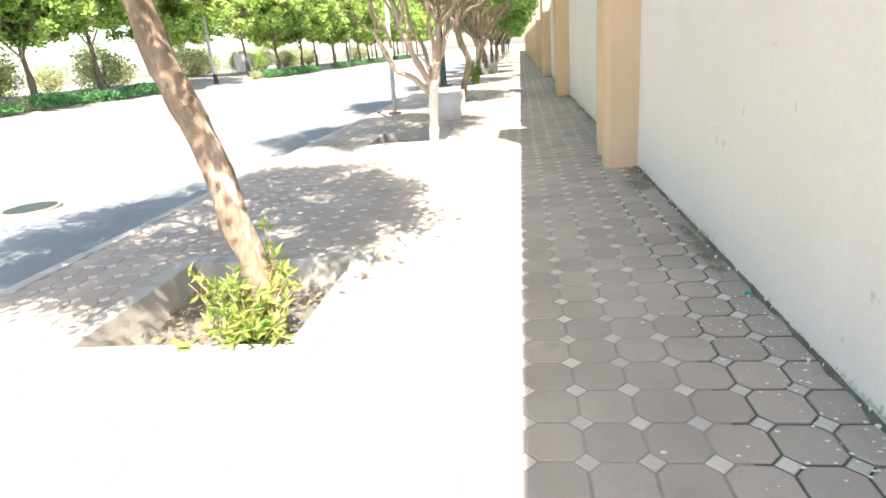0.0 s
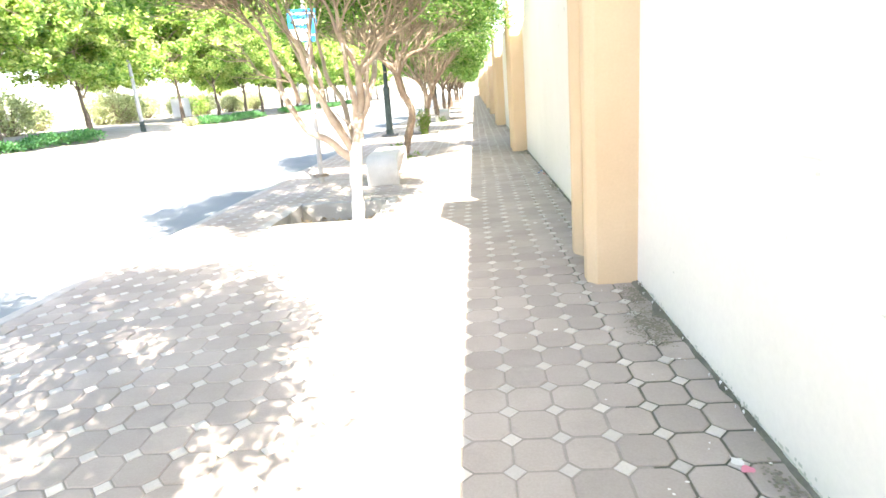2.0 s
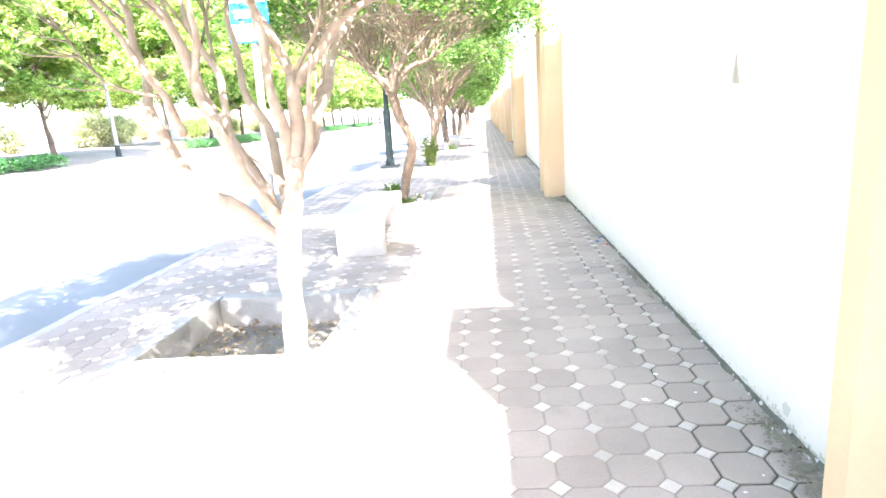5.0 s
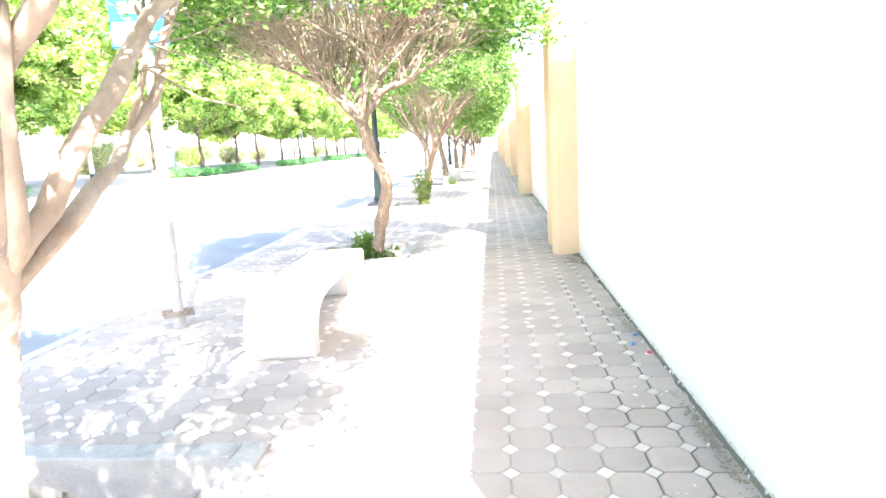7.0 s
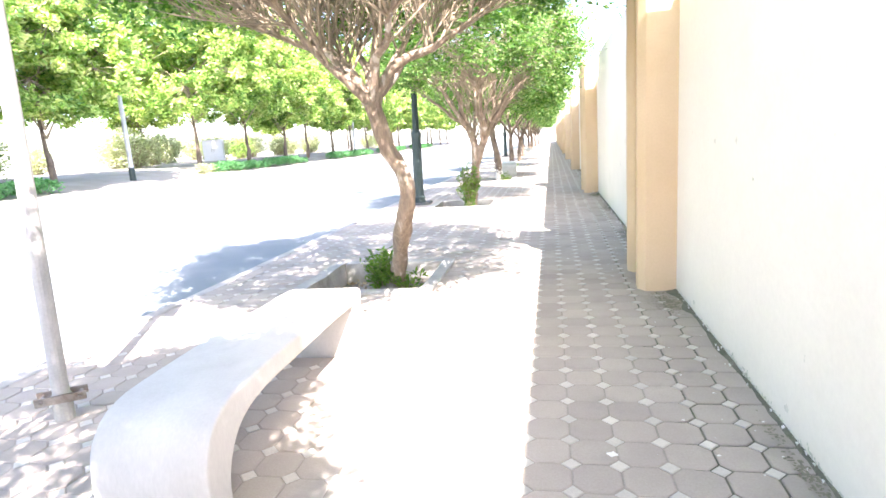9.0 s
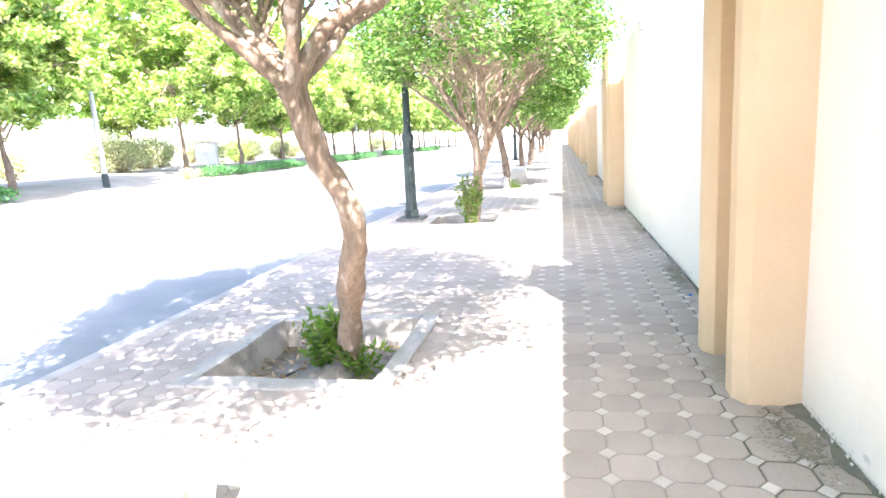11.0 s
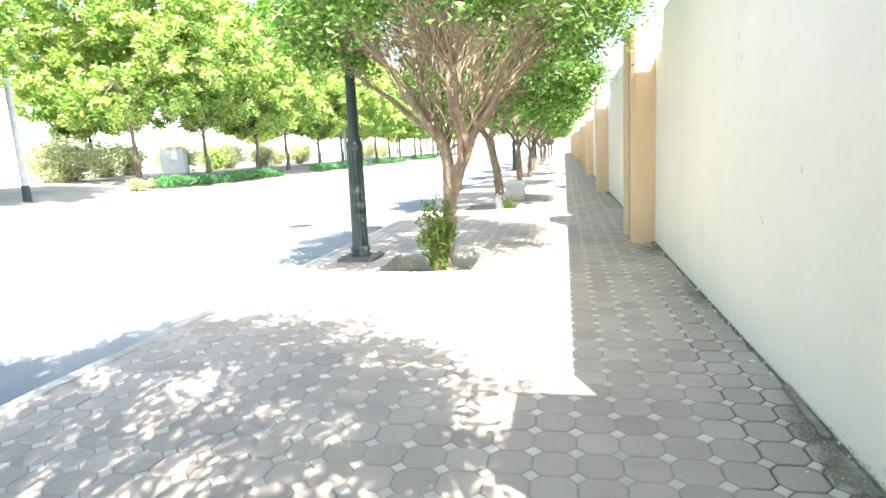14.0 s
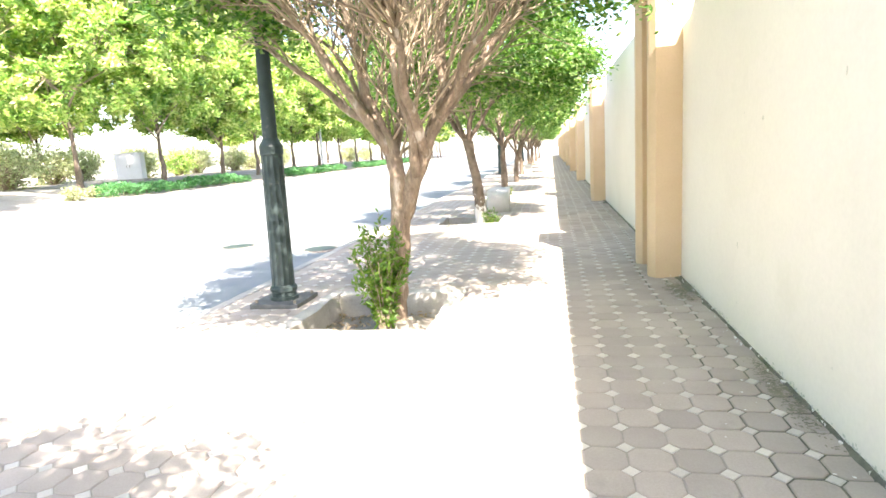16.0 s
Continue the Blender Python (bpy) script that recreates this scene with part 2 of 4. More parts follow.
CAP_BLUE, CAP_RED, PAPER, CAP_TEAL = plain("blue_plastic", (0.03, 0.18, 0.45)), plain("red_plastic", (0.5, 0.04, 0.03)), plain("litter_paper", (0.75, 0.74, 0.7), 0.8), plain("teal_plastic", (0.02, 0.35, 0.33))
PINK = plain("pink_paper", (0.7, 0.25, 0.32), 0.8)
PIPE_BLACK, CABINET = plain("black_pipe_plastic", (0.02, 0.02, 0.022)), surface("pale_grey_enamel", (0.74, 0.74, 0.76), (0.8, 0.8, 0.82), 2, 60, 0.5, 0.1, 0.001, stain=(0.68, 0.67, 0.65), stain_scale=3)


# ---- mesh helpers ----
def part(name, bm, material, parent=None, label=""):
    """Links a bmesh as one mesh object, under a thing or a part."""
    me = bpy.data.meshes.new(name)
    bm.to_mesh(me)
    bm.free()
    me.materials.append(material)
    ob = new(name, me)
    ob.parent = parent
    return tagged(ob, label)


def raw(name, verts, faces, material, parent=None, label="", smooth=False):
    me = bpy.data.meshes.new(name)
    me.from_pydata(verts, [], faces)
    me.materials.append(material)
    if smooth:
        me.shade_smooth()
    ob = new(name, me)
    ob.parent = parent
    return tagged(ob, label)


def base(name, x=0, y=0, z=0, rz=0, **tags):
    ob = new(name)
    ob.empty_display_size = 0.1
    ob.matrix_basis = pose(x, y, z, 0, 0, rz)
    return tagged(ob, **tags)


def box(bm, x0, x1, y0, y1, z0, z1, bevel=0.0, rough=0.0):
    """A box with worn, bevelled edges."""
    made = bmesh.ops.create_cube(bm, size=1.0)["verts"]
    for v in made:
        v.co = Vector(((x0 + x1) / 2 + v.co.x * (x1 - x0), (y0 + y1) / 2 + v.co.y * (y1 - y0), (z0 + z1) / 2 + v.co.z * (z1 - z0)))
    if bevel:
        edges = list({e for v in made for e in v.link_edges})
        bmesh.ops.bevel(bm, geom=edges, offset=bevel, segments=2, profile=0.6, affect="EDGES")
    return bm


def worn(bm, amount, scale, cuts=0):
    """Uneven, chipped faces."""
    if cuts:
        bmesh.ops.subdivide_edges(bm, edges=[e for e in bm.edges if e.calc_length() > 0.12], cuts=cuts, use_grid_fill=True)
    for v in bm.verts:
        n = noise.noise_vector(v.co * scale) * amount
        v.co += n
    return bm


def tube_data(pts, radii, sides, verts, faces, lumps=0.0):
    """Adds a tapered tube along a line to a list of vertices and faces."""
    start, n = len(verts), len(pts)
    pts = [Vector(p) for p in pts]
    ref = Vector((0.31, 0.9, 0.2)).normalized()
    for i, p in enumerate(pts):
        d = (pts[min(i + 1, n - 1)] - pts[max(i - 1, 0)]).normalized()
        if abs(d.dot(ref)) > 0.95:
            ref = Vector((0.9, -0.2, 0.3)).normalized()
        u = d.cross(ref).normalized()
        w = d.cross(u)
        for k in range(sides):
            a = 2 * math.pi * k / sides
            q = u * math.cos(a) + w * math.sin(a)
            r = radii[i] * (1 + lumps * (noise.noise(p * 4 + q * 1.6) + 0.5 * noise.noise(p * 11 + q * 1.2)))
            verts.append(p + q * r)
    for i in range(n - 1):
        for k in range(sides):
            a, b = start + i * sides + k, start + i * sides + (k + 1) % sides
            faces.append((a, b, b + sides, a + sides))
    faces.append(tuple(range(start + (n - 1) * sides, start + n * sides)))
    faces.append(tuple(range(start + sides - 1, start - 1, -1)))


def smooth_line(pts, steps=4):
    """A smooth line through some points."""
    pts = [Vector(p) for p in pts]
    out = []
    for i in range(len(pts) - 1):
        p0, p1, p2, p3 = pts[max(i - 1, 0)], pts[i], pts[i + 1], pts[min(i + 2, len(pts) - 1)]
        for s in range(steps):
            t = s / steps
            out.append(0.5 * (2 * p1 + (p2 - p0) * t + (2 * p0 - 5 * p1 + 4 * p2 - p3) * t * t + (3 * p1 - p0 - 3 * p2 + p3) * t ** 3))
    return out + [pts[-1]]


def lathe(bm, rings, sides=20, x=0, y=0, flutes=0.0):
    """A turned shape from (radius, height) rings."""
    loops = []
    for r, z in rings:
        loops.append([bm.verts.new((x + math.cos(2 * math.pi * k / sides) * r * (1 - flutes * (k % 2)), y + math.sin(2 * math.pi * k / sides) * r * (1 - flutes * (k % 2)), z)) for k in range(sides)])
    for a, b in zip(loops, loops[1:]):
        for k in range(sides):
            bm.faces.new((a[k], a[(k + 1) % sides], b[(k + 1) % sides], b[k]))
    bm.faces.new(loops[-1])
    bm.faces.new(loops[0][::-1])
    return bm


def leaf_mesh(name, centres, long, wide, material, parent, rng, up=0.35, label="", spread=0.3, flat=1.0):
    """Many folded leaves, each of four triangles, round the given centres."""
    c = np.asarray(centres, dtype=float)
    n = len(c)
    d = rng.normal(size=(n, 3))
    d[:, 2] = (d[:, 2] * 0.7 + up * 0.5) * flat
    d /= np.linalg.norm(d, axis=1)[:, None]
    s = rng.normal(size=(n, 3)) * np.array([1, 1, flat])
    s -= (s * d).sum(1)[:, None] * d
    s /= np.linalg.norm(s, axis=1)[:, None]
    f = np.cross(d, s)
    size = rng.uniform(1 - spread, 1 + spread, n)[:, None]
    l, w = d * long * size, s * wide * size
    v = np.stack([c, c + l * 0.45 + w * 0.5 + f * wide * 0.22 * size, c + l, c + l * 0.45 - w * 0.5 + f * wide * 0.22 * size], axis=1).reshape(-1, 3)
    i = np.arange(n) * 4
    faces = np.concatenate([np.stack([i, i + 1, i + 2], 1), np.stack([i, i + 2, i + 3], 1)])
    return raw(name, v.tolist(), faces.tolist(), material, parent, label)


def extrude_profile(bm, profile, axis, lo, hi):
    """A closed profile given in (along, z), pushed out across."""
    a = [bm.verts.new((lo, p, z) if axis == "x" else (p, lo, z)) for p, z in profile]
    b = [bm.verts.new((hi, p, z) if axis == "x" else (p, hi, z)) for p, z in profile]
    n = len(profile)
    bm.faces.new(a[::-1])
    bm.faces.new(b)
    for k in range(n):
        bm.faces.new((a[k], a[(k + 1) % n], b[(k + 1) % n], b[k]))
    bmesh.ops.recalc_face_normals(bm, faces=bm.faces)
    return bm


# ---- ground, road, verge ----
WALL_X, EDGE_X, ROAD_FAR, END, START = 1.3, -3.95, -15.8, 118.0, -9.0


def road_z(x):
    return -0.13 + (EDGE_X - 0.15 - x) * 0.0455


gx = [900, 30, EDGE_X - 0.14, ROAD_FAR + 0.1, -22.0, -26.0, -900]
gz = [-0.6, -0.6, -0.6, road_z(ROAD_FAR) - 0.12, 0.45, 0.5, 0.5]
gy = [-900, -60, 0, 60, 160, 900]
raw_v = [(x, y, z) for y in gy for x, z in zip(gx, gz)]
n = len(gx)
ground = raw("ground", raw_v, [(j * n + i, j * n + i + 1, (j + 1) * n + i + 1, (j + 1) * n + i) for j in range(len(gy) - 1) for i in range(n - 1)], SAND)
tagged(ground, "pale dusty open ground beyond the road", "ground", kind="structure")

ry = [START - 30 + i * 4 for i in range(60)]
rx = [EDGE_X - 0.14 + (ROAD_FAR - 0.02 - EDGE_X + 0.14) * i / 8 for i in range(9)]
road = raw("road", [(x, y, road_z(x) + 0.012 * noise.noise(Vector((x * 0.3, y * 0.2, 0)))) for y in ry for x in rx],
           [(j * 9 + i, j * 9 + i + 1, (j + 1) * 9 + i + 1, (j + 1) * 9 + i) for j in range(len(ry) - 1) for i in range(8)], ASPHALT, smooth=True)
tagged(road, "dusty grey asphalt road in full sun", "road", kind="structure")

VZ = 0.60
RISE = [(-15.97, 0.60), (-16.5, 0.64), (-17.3, 0.76), (-18.0, 0.90), (-19.0, 1.0), (-21.0, 1.08), (-24.0, 1.17), (-30.0, 1.22), (-45.0, 1.25), (-46.0, 0.4)]


def verge_z(x):
    for (a, za), (b, zb) in zip(RISE, RISE[1:]):
        if b <= x <= a:
            return za + (zb - za) * (a - x) / (a - b)
    return VZ


vy = [START - 30 + i * 1.5 for i in range(160)]
n = len(RISE) + 1
verge = raw("verge", [(x, y, z + (0.05 * noise.noise(Vector((x * 0.8, y * 0.5, 2))) if 1 < k < n - 1 else 0)) for y in vy for k, (x, z) in enumerate([(-15.97, 0.1)] + RISE)],
            [(j * n + i, j * n + i + 1, (j + 1) * n + i + 1, (j + 1) * n + i) for j in range(len(vy) - 1) for i in range(n - 1)], VERGE, smooth=True)
tagged(verge, "dry planted verge with bare soil", "verge", kind="structure")


# ---- pavement ----
PIT_X, PIT_HALF, PIT_IN = -2.02, 0.845, 0.68
PITS = [4.25, 11.36, 18.17, 25.58, 33.05] + [40.2 + 7.25 * i for i in range(10)]

bm = bmesh.new()
box(bm, EDGE_X, PIT_X - PIT_HALF + 0.02, START, END, -0.2, -0.0055)
box(bm, PIT_X + PIT_HALF - 0.02, 0.762, START, END, -0.2, -0.0055)
edges = [START] + [e for p in PITS for e in (p - PIT_HALF + 0.02, p + PIT_HALF - 0.02)] + [END]
for y0, y1 in zip(edges[::2], edges[1::2]):
    box(bm, PIT_X - PIT_HALF + 0.02, PIT_X + PIT_HALF - 0.02, y0, y1, -0.2, -0.0055)
pavement = tagged(part("pavement", bm, JOINT), "pavement of octagonal grey pavers with small pale diamond pavers", "pavement", kind="structure")

part("damp_bed", box(bmesh.new(), 0.764, WALL_X + 0.1, START, END, -0.2, -0.009), DIRT, pavement, "dark damp bedding along the wall")


def kerb_row(x0, x1, y0, y1, z0, top, parent, length, wear):
    rng = random.Random(int(abs(x0) * 10))
    meshes = []
    for i in range(4):
        b = worn(box(bmesh.new(), 0, x1 - x0, 0.004, length - 0.004, z0 - top, 0, 0.018), wear, 3 + i, 2)
        o = part("kerb_stone", b, KERB, parent)
        o.location = (x0, y0 + i * length, top)
        meshes.append(o.data)
    i = 4
    while y0 + i * length < y1:
        o = new("kerb_stone", meshes[rng.randrange(4)])
        o.parent, o.location = parent, (x0, y0 + i * length, top + rng.uniform(-0.006, 0.006))
        i += 1


kerb_near = tagged(base("kerb"), "weathered concrete kerb along the pavement", "kerb", kind="structure")
kerb_row(EDGE_X - 0.15, EDGE_X - 0.003, START, 100, -0.3, 0.004, kerb_near, 0.9, 0.006)
kerb_far = tagged(base("kerb_opposite"), "worn concrete kerb of the verge across the road", "kerb", kind="structure")
kerb_row(ROAD_FAR - 0.17, ROAD_FAR, 5, 130, 0.2, VZ + 0.02, kerb_far, 0.95, 0.022)


# ---- boundary wall ----
PAIR, PAIR_Y, PAIR_LONG, TOP, LOW = 9.6, 7.72, 1.08, 3.38, 2.72
wall = tagged(base("wall_boundary"), "long white plastered boundary wall with ochre piers", "wall", kind="structure")


def scoop(y, way):
    """The concave drop of the wall's top next to a pier, short behind it and longer before it."""
    if way > 0:
        pts = [(0.3, TOP), (0.28, TOP - 0.28)] + [(0.28 * math.cos(a), TOP - 0.28 - (TOP - 0.28 - LOW) * math.sin(a)) for a in (0.3, 0.6, 0.9, 1.2, 1.5)]
    else:
        pts = [(0.62, TOP), (0.6, TOP - 0.18), (0.55, TOP - 0.32), (0.46, TOP - 0.43), (0.34, TOP - 0.51), (0.2, TOP - 0.54), (0.02, TOP - 0.55)]
    return [(y + way * p, z) for p, z in pts]


def pier(y0, y1, x, parent, name):
    """A pier with broad chamfers on its two outer corners, slightly uneven along its height."""
    outline = [(WALL_X + 0.34, y0), (x + 0.065, y0), (x + 0.058, y0 + 0.006), (x + 0.004, y0 + 0.088), (x, y0 + 0.097), (x, y1 - 0.097), (x + 0.004, y1 - 0.088), (x + 0.058, y1 - 0.006), (x + 0.065, y1), (WALL_X + 0.34, y1)]
    b = bmesh.new()
    rings = []
    for z in [-0.2] + [0.02 + (TOP - 0.06) * q / 9 for q in range(10)]:
        sway = 0.004 * noise.noise(Vector((y0, z * 1.7, 1)))
        rings.append([b.verts.new((px + (sway + 0.003 * noise.noise(Vector((px * 9, py * 9, z * 5)))) * (px < WALL_X), py, z)) for px, py in outline])
    for lo, hi in zip(rings, rings[1:]):
        for q in range(len(outline)):
            w = (q + 1) % len(outline)
            b.faces.new((lo[q], hi[q], hi[w], lo[w]))
    b.faces.new(rings[-1][::-1])
    b.faces.new(rings[0])
    bmesh.ops.recalc_face_normals(b, faces=b.faces)
    return part(name, b, OCHRE, parent)


k = -2
while PAIR_Y + k * PAIR < END:
    y = PAIR_Y + k * PAIR
    b = bmesh.new()
    a = [(y + PAIR_LONG, LOW)] + [p for p in scoop(y + PAIR_LONG, 1)[::-1]] + [p for p in scoop(y + PAIR, -1)] + [(y + PAIR, TOP - 0.56), (y + PAIR, -0.2), (y + PAIR_LONG, -0.2)]
    extrude_profile(b, a, "x", WALL_X, WALL_X + 0.28)
    part("panel", b, PLASTER, wall, "white plaster panel with scooped top ends")
    part("pier_recess", box(bmesh.new(), 1.24, WALL_X + 0.3, y + 0.2, y + 0.9, -0.2, TOP - 0.03), OCHRE, wall)
    pier(y, y + 0.31, 0.95 if k in (1, 2) else 0.926, wall, "pier")
    pier(y + 0.78, y + PAIR_LONG, 0.92 if k == 2 else 0.955, wall, "pier")
    part("pier_cap", box(bmesh.new(), 0.91, WALL_X + 0.36, y + 0.05, y + PAIR_LONG + 0.002, TOP - 0.09, TOP - 0.02, 0.015), OCHRE, wall)
    k += 1

# packed dirt along the foot of the wall
rng = np.random.default_rng(4)
verts, faces = [], []
ys = np.arange(-4, 70, 0.06)
for j, y in enumerate(ys):
    w = 0.022 + 0.04 * max(0, noise.noise(Vector((0, y * 1.3, 3)))) + 0.03 * noise.noise(Vector((2, y * 6, 1)))
    if (y - PAIR_Y) % PAIR > PAIR - 0.7:
        w += 0.12 * max(0, noise.noise(Vector((5, y * 2.1, 1))) + 0.35)
    w = max(0.012, w)
    verts += [(WALL_X - w, y, -0.014), (WALL_X - w * 0.85, y, 0.005), (WALL_X - w * 0.4, y, 0.010 + 0.006 * noise.noise(Vector((1, y * 8, 0)))), (WALL_X + 0.01, y, 0.02 + 0.012 * noise.noise(Vector((7, y * 7, 0))))]
    if j:
        for c in range(3):
            p = (j - 1) * 4 + c
            faces.append((p, p + 1, p + 5, p + 4))
dirt = raw("dirt_strip", verts, faces, DIRT, smooth=True)
tagged(dirt, "dark damp dirt packed along the foot of the wall", "dirt", kind="stuff")


# ---- tree pits ----
def tree_pit(y, seed, detailed, foot=(0.1, 0.2)):
    pit = base("tree_pit", PIT_X, y, 0, label="square tree pit with a worn concrete rim", category="tree pit", group="tree pits along the pavement")
    o, i = PIT_HALF, PIT_IN
    for name, r in (("rim", (-o, -i, -o, o)), ("rim", (i, o, -o, o)), ("rim", (-i, i, -o, -i)), ("rim", (-i, i, i, o))):
        b = box(bmesh.new(), *r, -0.4, 0.022, 0.014)
        if detailed:
            worn(b, 0.02, 3.1 + seed * 0.3, 3)
        part(name, b, CONCRETE, pit)
    b = bmesh.new()
    bmesh.ops.create_grid(b, x_segments=14, y_segments=14, size=o - 0.06)
    for v in b.verts:
        v.co.z = -0.25 + 0.2 * math.exp(-((v.co.x - foot[0]) ** 2 + (v.co.y - foot[1]) ** 2) / 0.09) + 0.05 * noise.noise(v.co * 2.3 + Vector((seed, 0, 0))) + 0.02 * noise.noise(v.co * 9)
    part("soil", b, SOIL, pit, "dry pale soil with fallen leaves")
    if detailed:
        g = np.random.default_rng(seed)
        c = np.column_stack([g.uniform(-i, i, 420), g.uniform(-i, i, 420), g.uniform(-0.26, -0.2, 420)])
        tagged(leaf_mesh("leaf_litter", c, 0.07, 0.03, DRY, pit, g, up=-0.2, label="dry brown fallen leaves"), kind="stuff")
    return pit


FEET = {0: (0.43, -0.4), 1: (0.47, -0.5), 2: (0.24, 0.02), 3: (0.22, 0.07)}
for j, y in enumerate(PITS):
    tree_pit(y, j + 1, j < 6, FEET.get(j, (0.1, 0.2)))


# ---- street trees ----
def street_tree(x, y, trunk, limbs, crown, seed, tips=380, per_tip=80, bark=BARK, label="", leaf_len=0.085, twigs=1500, arms=110, thin=1.0, limb_bark=None, sticks=40, low=-0.45):
    """A tree whose trunk and limbs follow the given lines; twigs grow from the limbs to the leafy shell of the crown.
    crown: centre x, y, z and radii, from the tree's foot."""
    g = np.random.default_rng(seed)
    r = random.Random(seed)
    tree = base("street_tree", x, y, 0, label=label, category="tree", group="street trees on the pavement")
    line = smooth_line([p[:3] for p in trunk])
    rad = [p.x for p in smooth_line([(p[3], 0, 0) for p in trunk])]
    v, f = [], []
    tube_data(line, rad, 16, v, f, 0.36)
    raw("trunk", v, f, bark, tree, "", True)
    nodes = []
    for limb in limbs:
        pts = smooth_line([p[:3] for p in limb])
        rr = [p.x for p in smooth_line([(p[3], 0, 0) for p in limb])]
        pts = [p + noise.noise_vector(p * 2.6 + Vector((seed, 0, 0))) * 0.075 * min(1, i / 4) for i, p in enumerate(pts)]
        v, f = [], []
        tube_data(pts, [q * thin for q in rr], 10, v, f, 0.34)
        raw("limb", v, f, limb_bark or bark, tree, "", True)
        nodes += [(p, q) for p, q in zip(pts[len(pts) // 4:], rr[len(rr) // 4:])]
    cx, cy, cz, ax, ay, az = crown
    centre = Vector((cx, cy, cz))
    # secondary branches, then twigs
    second = []
    v, f = [], []
    for i in range(arms):
        th = 2 * math.pi * (i * 0.618 + r.uniform(-0.05, 0.05))
        up = r.uniform(-0.8, 0.75)
        h = math.sqrt(1 - up * up)
        goal = centre + Vector((math.cos(th) * h * ax, math.sin(th) * h * ay, up * az)) * r.uniform(0.62, 0.9)
        goal = Vector((cx + (goal.x - cx) * 0.88, cy + (goal.y - cy) * 0.88, goal.z + 0.4 * h * h))
        near_by = [o for o in nodes if o[0].z < goal.z + 0.1] or nodes
        p, q = min(near_by, key=lambda o: (o[0] - goal).length + r.uniform(0, 0.7))
        mid = p.lerp(goal, 0.5) + Vector((0, 0, 0.04)) + Vector([r.uniform(-0.1, 0.1) for _ in range(3)])
        pts = smooth_line([p, mid, goal], 4)
        tube_data(pts, [max(0.006, min(q * 0.6, 0.024) * (1 - 0.72 * s / (len(pts) - 1))) for s in range(len(pts))], 5, v, f)
        second += pts[2:]
    # steep thin sticks that fill the inside of the crown
    inner = [o for o in nodes if trunk[-1][2] + 0.28 < o[0].z < cz - az * 0.35] or nodes
    for i in range(sticks):
        p, q = inner[r.randrange(len(inner))]
        out = Vector((p.x - trunk[-1][0], p.y - trunk[-1][1], 0))
        way = (out * 0.5 + Vector((r.gauss(0, 0.42), r.gauss(0, 0.42), 1.0))).normalized()
        long = r.uniform(0.6, 1.35)
        mid = p + way * long * 0.5 + Vector([r.gauss(0, 0.06) for _ in range(3)])
        pts = smooth_line([p, mid, p + way * long + Vector((r.gauss(0, 0.1), r.gauss(0, 0.1), 0.05))], 4)
        tube_data(pts, [max(0.005, min(q * 0.5, 0.019) * (1 - 0.65 * w / (len(pts) - 1))) for w in range(len(pts))], 5, v, f)
        second += pts[3:]
    tagged(raw("branchwork", v, f, TWIG, tree, "thin bare branches", True), kind="stuff")
    v, f, leaf_at = [], [], []
    for i in range(tips):
        th = r.uniform(0, 2 * math.pi)
        up = r.uniform(low, 1.0)
        h = math.sqrt(max(0, 1 - up * up))
        lump = 0.88 + 0.28 * noise.noise(Vector((math.cos(th) * h * 2.2, math.sin(th) * h * 2.2, up * 2.2 + seed)))
        goal = centre + Vector((math.cos(th) * h * ax, math.sin(th) * h * ay, up * az)) * lump * r.uniform(0.76, 1.1)
        p = min(second, key=lambda o: (o - goal).length)
        mid = p.lerp(goal, 0.5) + Vector([r.uniform(-0.06, 0.06) for _ in range(3)])
        tube_data([p, mid, goal], [0.009, 0.006, 0.003], 3, v, f)
        for s in range(per_tip):
            t = r.uniform(0.45, 1.1)
            leaf_at.append(p.lerp(goal, t) + Vector([r.gauss(0, 0.11) for _ in range(3)]))
    for i in range(twigs):
        p = second[r.randrange(len(second))]
        way = (p - Vector((cx * 0.5, cy * 0.5, cz - az * 1.4))).normalized() + Vector([r.gauss(0, 0.45) for _ in range(3)])
        goal = p + way.normalized() * r.uniform(0.25, 0.65)
        bend = Vector([r.uniform(-0.05, 0.05) for _ in range(3)])
        tube_data([p, p.lerp(goal, 0.5) + bend, goal], [0.0075, 0.0055, 0.003], 3, v, f)
    tagged(raw("twigwork", v, f, TWIG, tree, "fine bare twigs"), kind="stuff")
    leaf_mesh("crown", leaf_at, leaf_len, leaf_len * 0.45, LEAF, tree, g, label="dense green crown of small leaves", flat=0.7)
    return tree


def auto_limbs(g, z0, count, reach, height, lean=(0, 0), start_r=0.05):
    limbs = []
    for i in range(count):
        a = 2 * math.pi * i / count + g.uniform(-0.4, 0.4)
        s = reach * g.uniform(0.55, 1.0)
        c, d = math.cos(a), math.sin(a)
        limbs.append([(lean[0], lean[1], z0 - 0.05, start_r), (lean[0] + c * s * 0.3, lean[1] + d * s * 0.3, z0 + height * 0.35, start_r * 0.75),
                      (lean[0] + c * s * 0.65, lean[1] + d * s * 0.65, z0 + height * 0.7, start_r * 0.5), (lean[0] + c * s, lean[1] + d * s, z0 + height * 1.05, start_r * 0.28)])
    return limbs


R = random.Random(11)
